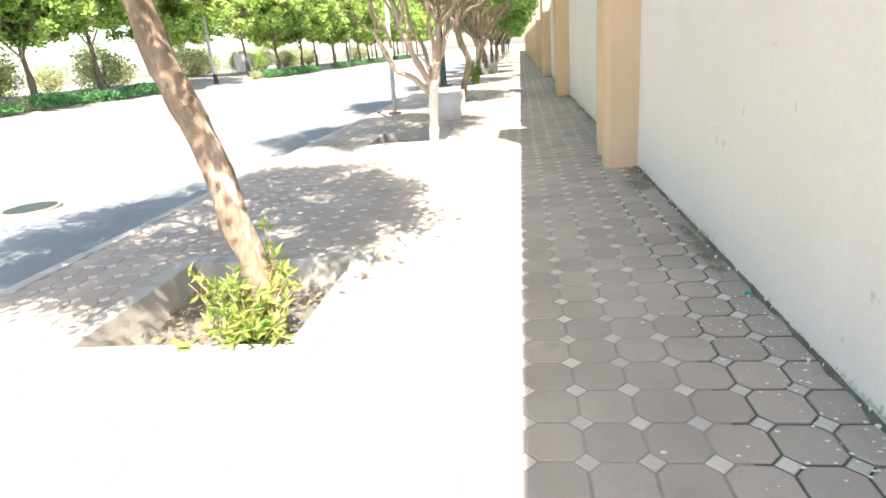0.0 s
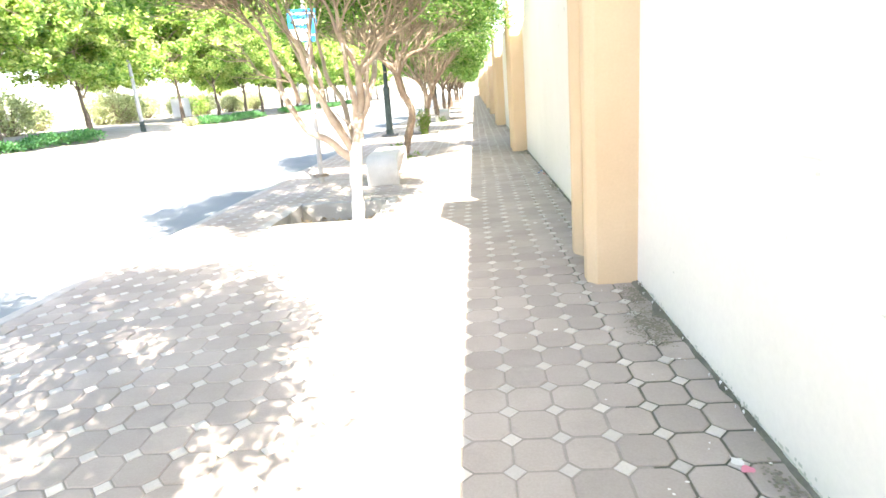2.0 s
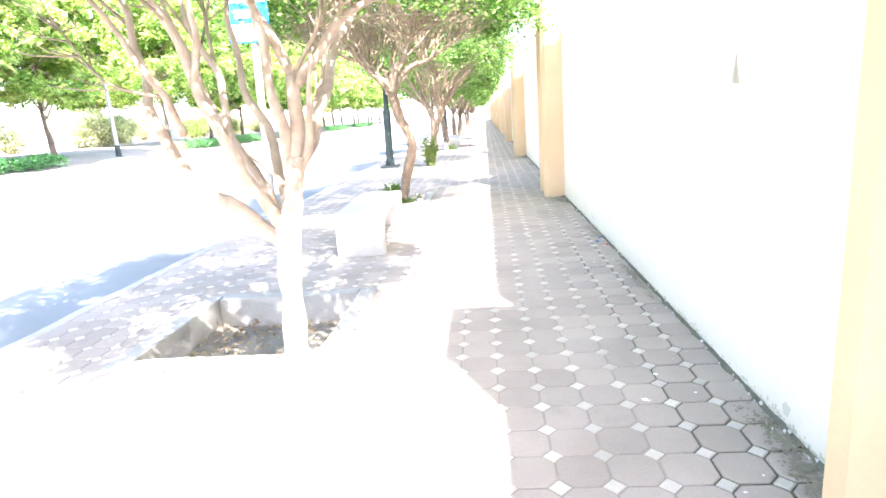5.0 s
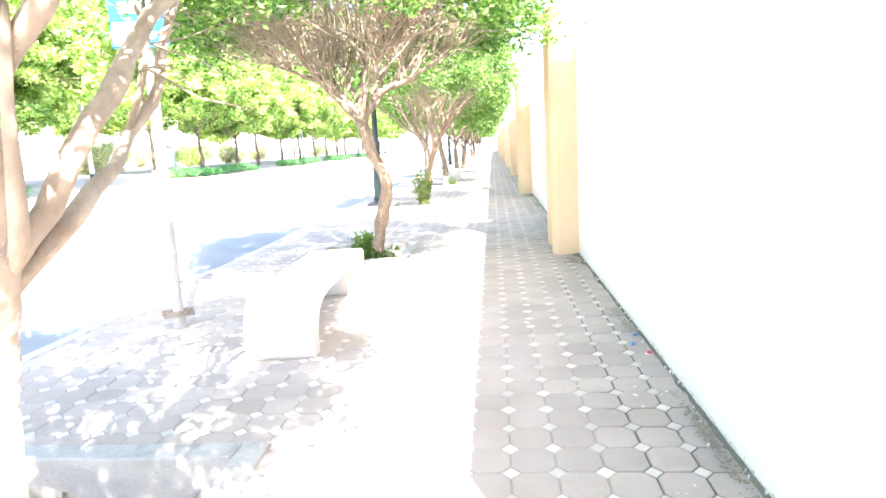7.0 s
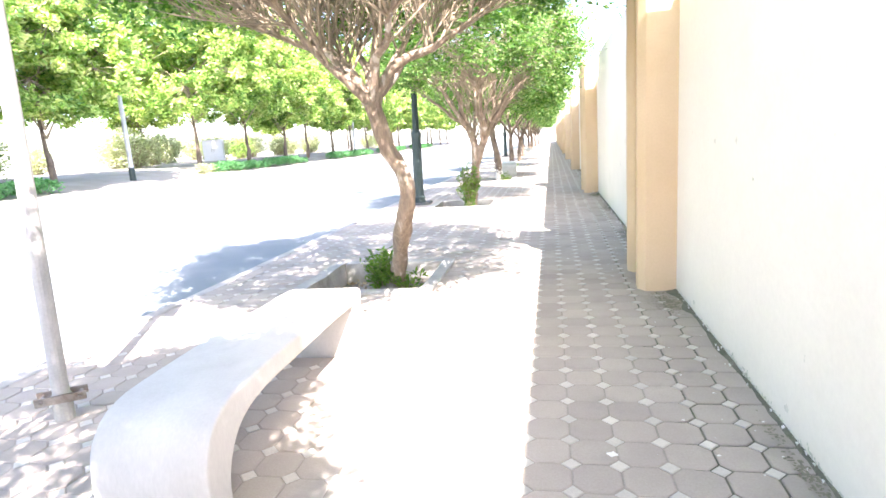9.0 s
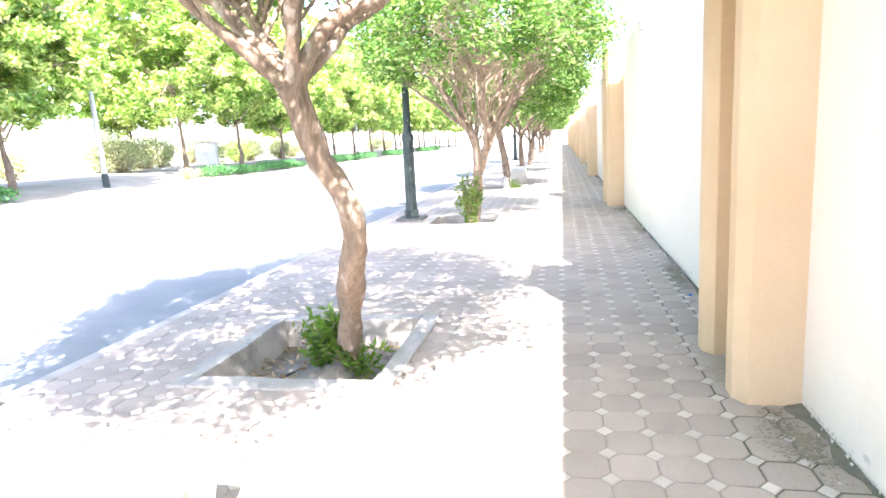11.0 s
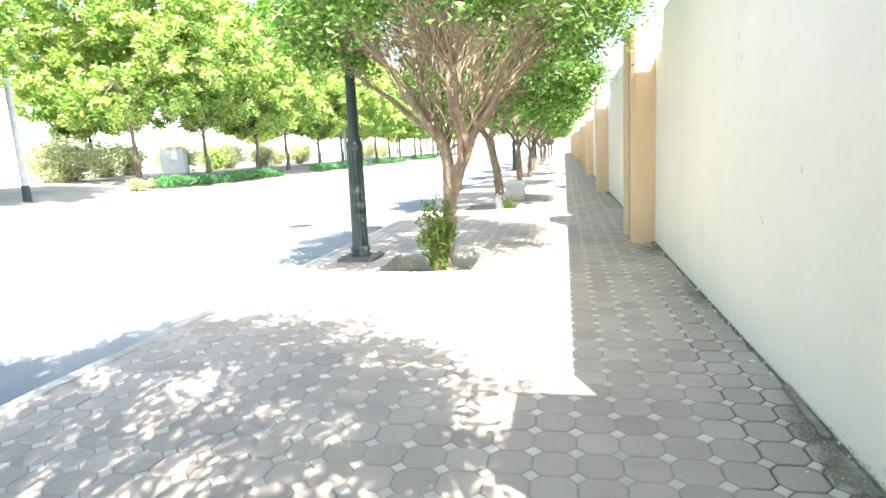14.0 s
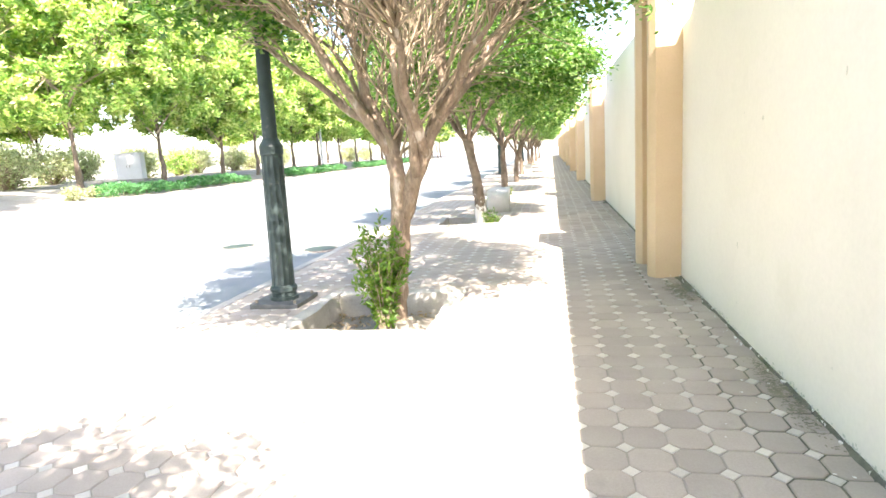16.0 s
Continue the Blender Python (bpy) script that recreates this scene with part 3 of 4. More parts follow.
# leaning tree
tree_a = street_tree(-1.59, 3.85, [(0.06, 0, -0.3, 0.12), (0.03, 0, 0.1, 0.098), (-0.015, 0, 0.45, 0.086), (-0.066, 0.0, 0.72, 0.081), (-0.12, 0.0, 1.01, 0.079), (-0.19, -0.01, 1.31, 0.078), (-0.26, -0.03, 1.57, 0.078), (-0.30, -0.04, 1.85, 0.077), (-0.33, -0.02, 2.15, 0.072)],
                     auto_limbs(R, 2.1, 6, 1.4, 0.95, (-0.33, -0.02), 0.05), (-0.3, -0.1, 3.25, 2.35, 2.45, 1.15), 21, tips=580, per_tip=76, label="leaning street tree with a bare brown trunk")
# many-stemmed tree with a limewashed foot
tree_b = street_tree(-1.55, 10.86, [(0.0, 0.05, -0.25, 0.105), (0.01, 0.03, 0.1, 0.082), (0.03, 0, 0.5, 0.074), (0.07, 0, 0.88, 0.078), (0.14, 0.02, 1.15, 0.066), (0.19, 0.03, 1.38, 0.062)],
                     [[(0.05, 0, 0.8, 0.066), (-0.22, 0.03, 0.98, 0.056), (-0.5, 0.04, 1.16, 0.05), (-0.68, 0.05, 1.55, 0.045), (-0.88, 0.1, 2.05, 0.038), (-0.93, 0.15, 2.45, 0.028), (-1.2, 0.25, 2.9, 0.013)],
                      [(0.05, 0, 0.90, 0.062), (-0.12, -0.04, 1.18, 0.05), (-0.25, -0.06, 1.52, 0.046), (-0.40, -0.1, 1.9, 0.042), (-0.47, -0.15, 2.25, 0.034), (-0.6, -0.35, 2.8, 0.015)],
                      [(0.08, 0.02, 0.92, 0.046), (-0.02, 0.2, 1.25, 0.042), (-0.18, 0.4, 1.68, 0.037), (-0.34, 0.55, 2.2, 0.028), (-0.45, 0.7, 2.8, 0.013)],
                      [(0.17, 0.02, 1.26, 0.066), (0.2, 0.03, 1.6, 0.058), (0.25, 0.04, 1.92, 0.055)],
                      [(0.25, 0.04, 1.86, 0.046), (0.1, 0.02, 2.2, 0.038), (-0.05, -0.05, 2.6, 0.025), (-0.2, -0.2, 3.1, 0.012)],
                      [(0.25, 0.04, 1.86, 0.048), (0.45, 0.05, 2.08, 0.042), (0.62, 0.05, 2.2, 0.036), (0.85, 0.1, 2.35, 0.028), (1.2, 0.2, 2.7, 0.012)],
                      [(0.14, 0.0, 1.18, 0.05), (0.1, -0.03, 1.6, 0.045), (0.08, -0.05, 2.0, 0.04), (0.05, -0.1, 2.5, 0.028), (-0.05, -0.3, 3.1, 0.012)],
                      [(0.17, 0.04, 1.3, 0.05), (0.32, 0.35, 1.75, 0.046), (0.38, 0.64, 2.1, 0.04), (0.52, 0.95, 2.45, 0.03), (0.7, 1.3, 2.9, 0.013)],
                      [(0.16, 0.04, 1.24, 0.046), (0.23, 0.42, 1.52, 0.04), (0.14, 0.88, 1.73, 0.035), (0.17, 1.15, 2.1, 0.028), (0.25, 1.4, 2.6, 0.012)],
                      [(0.03, 0.02, 0.95, 0.045), (-0.15, 0.1, 1.25, 0.04), (-0.33, 0.15, 1.6, 0.035), (-0.55, 0.2, 2.0, 0.028), (-0.75, 0.3, 2.5, 0.014)],
                      [(-0.24, -0.06, 1.5, 0.036), (-0.28, 0.1, 1.85, 0.033), (-0.5, 0.2, 2.2, 0.027), (-0.7, 0.4, 2.7, 0.012)],
                      [(-0.6, 0.05, 1.58, 0.034), (-0.62, -0.1, 1.95, 0.03), (-0.8, -0.25, 2.3, 0.023), (-1.0, -0.4, 2.7, 0.011)],
                      [(0.14, 0.02, 1.12, 0.02), (0.02, -0.02, 1.3, 0.015), (-0.14, -0.05, 1.47, 0.008)],
                      [(0.17, 0.03, 1.3, 0.034), (0.3, 0.0, 1.45, 0.03), (0.36, -0.02, 1.75, 0.024), (0.38, 0, 2.1, 0.013)],
                      [(-0.4, -0.1, 1.88, 0.03), (-0.3, -0.2, 2.2, 0.026), (-0.25, -0.35, 2.6, 0.013)]],
                     (-0.25, -0.45, 3.22, 2.35, 2.6, 1.1), 22, tips=460, bark=BARK_LIMED, limb_bark=BARK_SPLASHED, thin=0.84, arms=140, twigs=1900, sticks=16, per_tip=104, label="many-stemmed street tree with a limewashed white foot")
# tree with a bent trunk
tree_c = street_tree(-1.68, 17.9, [(-0.11, 0.3, -0.3, 0.115), (-0.06, 0.2, 0.0, 0.095), (0.045, 0.03, 0.4, 0.087), (0.18, -0.19, 0.8, 0.086), (0.245, -0.24, 1.04, 0.088), (0.2, -0.275, 1.3, 0.089), (0.09, -0.34, 1.55, 0.087), (0.035, -0.41, 1.8, 0.086), (0.0, -0.47, 2.05, 0.092)],
                     [[(0, -0.47, 1.98, 0.075), (-0.07, -0.52, 2.2, 0.056), (-0.37, -0.51, 2.53, 0.045), (-0.62, -0.51, 2.64, 0.036), (-1.17, -0.46, 2.9, 0.018)],
                      [(0, -0.47, 2, 0.06), (-0.09, -0.16, 2.3, 0.045), (-0.32, 0.24, 2.6, 0.034), (-0.47, 0.84, 3, 0.015)],
                      [(0.01, -0.47, 1.98, 0.075), (0.17, -0.45, 2.29, 0.056), (0.45, -0.36, 2.5, 0.046), (0.73, -0.36, 2.58, 0.036), (1.23, -0.26, 2.9, 0.015)],
                      [(0.01, -0.48, 2.02, 0.055), (0.11, -0.61, 2.35, 0.042), (0.33, -0.91, 2.65, 0.032), (0.63, -1.26, 3, 0.015)],
                      [(0, -0.48, 2.02, 0.055), (0.03, -0.41, 2.5, 0.042), (0.08, -0.36, 2.9, 0.032), (0.13, -0.26, 3.4, 0.015)],
                      [(0, -0.48, 2, 0.055), (-0.27, -0.76, 2.4, 0.04), (-0.57, -1.16, 2.8, 0.015)],
                      [(0.01, -0.46, 2.02, 0.05), (0.23, -0.06, 2.4, 0.04), (0.53, 0.44, 2.8, 0.015)],
                      [(0.02, -0.4, 1.84, 0.034), (-0.04, -0.43, 1.94, 0.028), (-0.08, -0.45, 2, 0.024), (-0.11, -0.46, 2.03, 0.02)],
                      [(0.01, -0.46, 1.98, 0.05), (-0.19, -0.26, 2.3, 0.04), (-0.47, -0.11, 2.6, 0.028), (-0.87, 0.09, 2.95, 0.013)],
                      [(0.01, -0.46, 2, 0.046), (0.08, -0.18, 2.3, 0.038), (0.18, 0.19, 2.65, 0.026), (0.33, 0.54, 3, 0.013)]],
                     (0.05, -0.95, 3.42, 2.8, 3.25, 1.2), 23, tips=660, twigs=2900, arms=150, sticks=75, per_tip=92, label="street tree with a bent brown trunk and bare under-branches")
# low-forking tree
tree_d = street_tree(-1.80, 25.65, [(-0.02, 0, -0.25, 0.13), (0.0, 0, 0.1, 0.105), (0.04, 0, 0.45, 0.095), (0.08, 0, 0.85, 0.095), (0.10, 0, 1.05, 0.098)],
                     [[(0.09, 0, 0.98, 0.082), (0.05, 0.0, 1.3, 0.07), (0.02, 0.0, 1.73, 0.06), (-0.2, 0.05, 2.35, 0.05), (-0.28, 0.1, 2.9, 0.035), (-0.35, 0.15, 3.5, 0.016)],
                      [(0.11, 0, 1.0, 0.08), (0.33, 0.02, 1.48, 0.066), (0.57, 0.05, 2.02, 0.055), (0.6, 0.05, 2.55, 0.042), (0.75, 0.1, 3.3, 0.018)],
                      [(0.03, 0, 1.65, 0.05), (-0.3, -0.1, 2.2, 0.042), (-0.65, -0.15, 2.75, 0.032), (-1.1, -0.2, 3.2, 0.016)],
                      [(0.5, 0.05, 1.85, 0.05), (0.8, 0.1, 2.3, 0.042), (1.1, 0.15, 2.65, 0.034), (1.4, 0.15, 3.0, 0.016)],
                      [(0.03, 0, 1.5, 0.045), (0.1, 0.35, 2.1, 0.036), (0.1, 0.8, 2.8, 0.02)],
                      [(0.4, 0.03, 1.6, 0.045), (0.35, -0.35, 2.2, 0.036), (0.4, -0.8, 2.8, 0.02)],
                      [(0.06, 0.0, 1.35, 0.04), (-0.12, 0.2, 1.9, 0.034), (-0.5, 0.45, 2.5, 0.024), (-0.9, 0.7, 3.0, 0.012)],
                      [(0.3, 0.0, 1.4, 0.042), (0.28, -0.1, 1.9, 0.036), (0.2, -0.2, 2.5, 0.028), (0.15, -0.3, 3.1, 0.012)],
                      [(0.55, 0.05, 1.95, 0.042), (0.85, -0.2, 2.35, 0.034), (1.2, -0.5, 2.8, 0.014)],
                      [(0.02, 0.0, 1.7, 0.04), (-0.35, 0.1, 2.1, 0.034), (-0.85, 0.15, 2.5, 0.026), (-1.4, 0.2, 2.85, 0.012)]],
                     (0.34, -0.5, 3.5, 2.55, 3.2, 1.27), 24, tips=640, per_tip=70, twigs=3200, arms=180, sticks=70, thin=1.2, low=-0.62, label="low-forking street tree with a wide twiggy crown")
# the row beyond
tree_e = street_tree(-1.85, 33.2, [(0.06, 0, -0.25, 0.14), (0.02, 0, 0.5, 0.12), (-0.08, 0, 1.2, 0.11), (-0.2, 0, 1.9, 0.1)],
                     auto_limbs(R, 1.85, 6, 1.3, 1.2, (-0.2, 0), 0.06), (0.2, -0.4, 3.4, 2.75, 3.1, 1.35), 25, low=-0.75, tips=780, per_tip=84, twigs=1500, sticks=50, leaf_len=0.1, bark=BARK_FOOT, limb_bark=BARK_DARK, label="street tree with a shade-darkened trunk whitewashed at its foot")
far_trees = [street_tree(-1.85, PITS[5] + 0.2, [(0, 0, -0.25, 0.13), (0.04, 0, 0.5, 0.11), (0.0, 0.05, 1.2, 0.10), (0.05, 0, 1.7, 0.09)],
                         auto_limbs(R, 1.65, 7, 1.4, 1.3, (0.05, 0), 0.055), (0.15, 0, 3.45, 2.75, 2.9, 1.4), 26, low=-0.75, bark=BARK_DARK, tips=520, per_tip=50, twigs=500, arms=70, leaf_len=0.14, label="street tree with a dark trunk farther along the pavement"),
             street_tree(-1.8, PITS[6] + 0.2, [(0, 0, -0.25, 0.13), (-0.03, 0, 0.4, 0.11), (0.0, 0.05, 1.0, 0.10), (0.03, 0, 1.35, 0.09)],
                         auto_limbs(R, 1.3, 6, 1.5, 1.6, (0.03, 0), 0.06), (0.15, 0, 3.4, 2.7, 2.9, 1.4), 27, low=-0.75, bark=BARK_DARK, tips=520, per_tip=50, twigs=500, arms=70, leaf_len=0.14, label="low-forking street tree farther along the pavement")]
for j, y in enumerate(PITS[7:]):
    copy_thing(far_trees[j * 7 % 3 % 2], pose(-1.85 + R.uniform(-0.1, 0.1), y + 0.2, 0, 0, 0, R.uniform(0, 360)))


# ---- pit shrubs ----
def pit_shrub(x, y, z, wide, high, stems, leaves, seed, label, leaf=LEAF_SHRUB):
    g, r = np.random.default_rng(seed), random.Random(seed)
    shrub = base("shrub", x, y, z, label=label, category="shrub", group="shrubs in the tree pits")
    v, f, at = [], [], []
    for i in range(stems):
        a, s = r.uniform(0, 6.28), r.uniform(0.2, 1) ** 0.7
        tip = Vector((math.cos(a) * wide * s, math.sin(a) * wide * s, high * r.uniform(0.55, 1.0) * (1.1 - 0.45 * s)))
        pts = smooth_line([(math.cos(a) * 0.04, math.sin(a) * 0.04, -0.03), (tip.x * 0.4, tip.y * 0.4, tip.z * 0.55), tip], 3)
        tube_data(pts, [0.006 - 0.0006 * q for q in range(len(pts))], 4, v, f)
        for q in range(leaves):
            t = r.uniform(0.25, 1.0) * (len(pts) - 1)
            p = pts[int(t)].lerp(pts[min(int(t) + 1, len(pts) - 1)], t % 1)
            at.append(p + Vector([r.gauss(0, 0.012) for _ in range(3)]))
    tagged(raw("stemwork", v, f, TWIG, shrub), kind="stuff")
    leaf_mesh("foliage", at, 0.085, 0.028, leaf, shrub, g, up=0.9)
    return shrub


pit_shrub(-1.62, 3.72, -0.22, 0.37, 0.8, 50, 18, 31, "bright green leafy shrub round the foot of a tree", LEAF_SHRUB_LIT)
pit_shrub(-1.6, 4.1, -0.22, 0.05, 0.95, 4, 10, 32, "single upright green shoot beside a trunk", LEAF_SHRUB_LIT)
pit_shrub(-1.97, 18.14, -0.22, 0.3, 0.62, 48, 20, 33, "low green plants round the foot of a tree")
pit_shrub(-1.62, 18.02, -0.22, 0.3, 0.44, 24, 15, 34, "low green plants round the foot of a tree")
pit_shrub(-1.86, 25.3, -0.2, 0.31, 1.42, 80, 24, 35, "tall bright green shrub in front of a forked trunk")
pit_shrub(-1.60, 33.0, -0.2, 0.25, 0.55, 24, 12, 36, "small green shrub in a tree pit")
pit_shrub(-1.70, 40.2, -0.2, 0.25, 0.6, 24, 12, 37, "small green shrub in a tree pit")


# ---- benches ----
def bench(x, y, rz, label):
    """A slab that bends down into a rounded front leg and a raked back leg, cast in one piece."""
    thing = base("bench", x, y, 0, rz, label=label, category="bench", group="concrete benches")
    bend = [(0.025, 0.0), (0.0, 0.14), (0.0, 0.25), (0.02, 0.35), (0.06, 0.42), (0.13, 0.478), (0.24, 0.512), (0.42, 0.526), (1.1, 0.522), (1.8, 0.506), (2.2, 0.49)]
    under = [(2.14, 0.375), (1.6, 0.395), (0.75, 0.408), (0.52, 0.4), (0.37, 0.37), (0.27, 0.31), (0.2, 0.22), (0.17, 0.12), (0.175, 0.0)]
    outer = [p.xy for p in smooth_line([(a, b, 0) for a, b in bend], 4)] + [(2.31, 0.478), (2.36, 0.455), (2.375, 0.42), (2.36, 0.37), (2.17, 0.0)]
    inner = [(2.01, 0.0), (2.17, 0.33), (2.165, 0.36)] + [p.xy for p in smooth_line([(a, b, 0) for a, b in under], 4)]
    line = [(p[0], p[1]) for p in outer] + [(p[0], p[1]) for p in inner]
    b = extrude_profile(bmesh.new(), line, "x", -0.282, 0.282)
    rim = [e for e in b.edges if abs(e.verts[0].co.x - e.verts[1].co.x) < 1e-6]
    bmesh.ops.bevel(b, geom=rim, offset=0.014, segments=2, profile=0.5, affect="EDGES")
    worn(b, 0.0025, 6.0)
    for f in b.faces:
        f.smooth = abs(f.normal.x) < 0.2
    part("body", b, BENCH, thing)
    return thing


bench(-1.615, 13.51, 2.6, "curved grey concrete bench cast in one piece")
bench(-1.55, 34.7, 3.0, "curved grey concrete bench beside a tree")
bench(-1.6, 55.5, 3.0, "curved grey concrete bench far along the pavement")


# ---- lamp posts and sign ----
def lamp_post(x, y, z, paint, height, label, group):
    post = base("street_lamp", x, y, z, label=label, category="street lamp", group=group)
    part("base_plate", box(bmesh.new(), -0.29, 0.29, -0.29, 0.29, -0.02, 0.05, 0.008), PLATE, post, "flat grey base plate")
    part("base_ring", lathe(bmesh.new(), [(0.165, 0.045), (0.165, 0.085), (0.14, 0.09), (0.14, 0.14), (0.155, 0.15), (0.155, 0.19), (0.128, 0.22)], 24), paint, post)
    part("lower_shaft", lathe(bmesh.new(), [(0.128, 0.2), (0.127, 0.6), (0.124, 1.2), (0.119, 1.72)], 24, flutes=0.07), paint, post)
    part("collar", lathe(bmesh.new(), [(0.119, 1.70), (0.131, 1.72), (0.132, 1.8), (0.124, 1.82), (0.1, 1.86), (0.085, 1.89)], 24), paint, post)
    part("upper_shaft", lathe(bmesh.new(), [(0.083, 1.88), (0.076, 2.7), (0.068, height)], 20), paint, post)
    part("finial", lathe(bmesh.new(), [(0.09, height - 0.01), (0.095, height + 0.05), (0.05, height + 0.1), (0.015, height + 0.16)], 16), paint, post)
    for i in range(4):
        part("bolt", lathe(bmesh.new(), [(0.018, 0.045), (0.018, 0.07), (0.01, 0.085)], 6, 0.235 * (1 if i % 2 else -1), 0.235 * (1 if i // 2 else -1)), STEEL, post)
    return post


lamp = lamp_post(-3.28, 26.0, 0, POST, 4.4, "dark green fluted cast-iron street lamp post", "lamp posts on the pavement")
lamp.matrix_basis = pose(-3.28, 26.0, 0.003, 0, 1.2, 0)
for y in (56.5, 86.5):
    copy_thing(lamp, pose(-3.36, y, 0))


def slim_lamp(x, y, z):
    post = base("street_lamp", x, y, z, label="slim pale grey street lamp post with a dark foot", category="street lamp", group="lamp posts across the road")
    part("foot", lathe(bmesh.new(), [(0.13, -0.05), (0.12, 0.5), (0.11, 0.55)], 16), POST, post, "dark painted foot")
    part("shaft", lathe(bmesh.new(), [(0.095, 0.55), (0.09, 2.2), (0.07, 6.5)], 16), GREY_POST, post)
    return post


slim = slim_lamp(-17.3, 33.0, 0.74)
for y in (61.5, 90):
    copy_thing(slim, pose(-17.3, y, 0.74))

sign = base("street_sign", -3.0, 14.46, 0, label="white sign pole clamped to a short stub, with a blue sign", category="street sign")
sign.matrix_basis = pose(-3.0, 14.46, 0, 0, 2.0, 0)
part("stub", lathe(bmesh.new(), [(0.06, -0.05), (0.058, 0.17), (0.05, 0.175)], 16), CONCRETE, sign, "short grey ground stub")
turn = Matrix.Rotation(math.radians(38), 3, "Z")
for side in (-1, 1):
    b = box(bmesh.new(), -0.14, 0.14, min(side * 0.048, side * 0.062), max(side * 0.048, side * 0.062), 0.13, 0.185, 0.004)
    bmesh.ops.rotate(b, verts=b.verts, matrix=turn)
    part("clamp_plate", b, STEEL, sign, "bolted steel clamp plate")
for sx in (-0.105, 0.105):
    b = lathe(bmesh.new(), [(0.012, -0.09), (0.012, 0.09)], 8)
    bmesh.ops.rotate(b, verts=b.verts, matrix=Matrix.Rotation(math.pi / 2, 3, "X"))
    bmesh.ops.translate(b, verts=b.verts, vec=(sx, 0, 0.158))
    bmesh.ops.rotate(b, verts=b.verts, matrix=turn)
    part("bolt", b, STEEL, sign)
part("pole", lathe(bmesh.new(), [(0.049, 0.1), (0.048, 1.5), (0.046, 3.35)], 16), WHITE_POST, sign, "white painted pole with worn paint")
part("panel", box(bmesh.new(), 0.03, 0.23, -0.062, -0.047, 2.64, 3.2, 0.004), BLUE, sign, "blue sign panel")
part("panel", box(bmesh.new(), -0.3, 0.027, -0.062, -0.047, 2.64, 3.2, 0.004), BLUE, sign, "blue sign panel")
# this wide white field paints in sun glare on the left panel
part("panel_field", box(bmesh.new(), -0.28, 0.05, -0.068, -0.063, 2.66, 2.86), SIGN_WHITE, sign, "white field on the blue panel")
part("panel_field", box(bmesh.new(), -0.2, 0.1, -0.068, -0.063, 2.93, 3.03), SIGN_WHITE, sign, "white field on the blue panel")
part("panel_bar", box(bmesh.new(), 0.08, 0.2, -0.068, -0.063, 2.74, 2.765), SIGN_WHITE, sign, "white bar on the blue panel")
part("panel_bar", box(bmesh.new(), -0.26, 0.2, -0.068, -0.063, 3.11, 3.14), SIGN_WHITE, sign, "white bar on the blue panel")


# ---- manhole covers ----
def manhole(x, y):
    z = road_z(x) + 0.008
    thing = base("manhole_cover", x, y, z, label="round dark iron manhole cover in the road", category="manhole cover", group="manhole covers in the road")
    part("frame", lathe(bmesh.new(), [(0.36, -0.03), (0.36, 0.006), (0.35, 0.01)], 28), STEEL, thing)
    part("lid", lathe(bmesh.new(), [(0.31, 0.008), (0.31, 0.014), (0.3, 0.017)], 28), POST, thing)


for x, y in ((-6.45, 7.4), (-6.45, 30.4), (-4.65, 30.3)):
    manhole(x, y)


# ---- verge planting across the road ----
def park_tree(seed, height, crown_r, fork, label, lobes=22, clumps=28, leaf=0.2, per_clump=105):
    """A short trunk, spreading limbs and a crown of rounded leafy lobes with deep gaps between them."""
    g, r = np.random.default_rng(seed), random.Random(seed)
    tree = base("park_tree", 0, 0, 0, label=label, category="tree", group="trees across the road")
    v, f = [], []
    line = smooth_line([(0, 0, -0.2), (r.uniform(-0.08, 0.08), r.uniform(-0.08, 0.08), 0.9), (r.uniform(-0.15, 0.15), r.uniform(-0.1, 0.1), fork), (r.uniform(-0.3, 0.3), r.uniform(-0.3, 0.3), fork + (height - fork) * 0.55)])
    tube_data(line, [0.15 - 0.009 * i for i in range(13)], 9, v, f, 0.25)
    raw("trunk", v, f, BARK_DARK, tree, "", True)
    v, f, at = [], [], []
    half = (height - fork - 0.2) / 2
    middle = fork + 0.2 + half
    for i in range(lobes):
        th, up = 2.39996 * i + r.uniform(-0.35, 0.35), -0.95 + 1.9 * (i + 0.5) / lobes
        h = math.sqrt(1 - up * up)
        big = crown_r * r.uniform(0.36, 0.54)
        core = Vector((math.cos(th) * h * (crown_r - big * 0.75), math.sin(th) * h * (crown_r - big * 0.75), max(middle + up * (half - big * 0.7), fork + 0.55 * big + 0.25)))
        low = Vector((0, 0, min(max(fork, core.z - 1.6), fork + (height - fork) * 0.5)))
        tube_data([low, low.lerp(core, 0.5) + Vector((0, 0, 0.12)), core], [0.05, 0.032, 0.012], 5, v, f)
        for q in range(clumps):
            d = Vector([r.gauss(0, 1) for _ in range(3)]).normalized()
            if d.z < -0.55:
                d.z *= 0.6
            goal = core + d * big * r.uniform(0.72, 1.05)
            if q % 3 == 0:
                tube_data([core, core.lerp(goal, 0.5) + Vector((0, 0, 0.05)), goal], [0.018, 0.011, 0.004], 3, v, f)
            size = r.uniform(0.16, 0.32)
            for w in range(r.randrange(int(per_clump * 0.7), int(per_clump * 1.3))):
                at.append(goal + Vector((r.gauss(0, 0.62) * size, r.gauss(0, 0.62) * size, r.gauss(0, 0.5) * size)))
    tagged(raw("branchwork", v, f, TWIG, tree), kind="stuff")
    leaf_mesh("crown", at, leaf, leaf * 0.5, LEAF_FAR, tree, g, up=0.1, label="bright sunlit green crown in rounded leafy lobes", flat=0.8)
    return tree


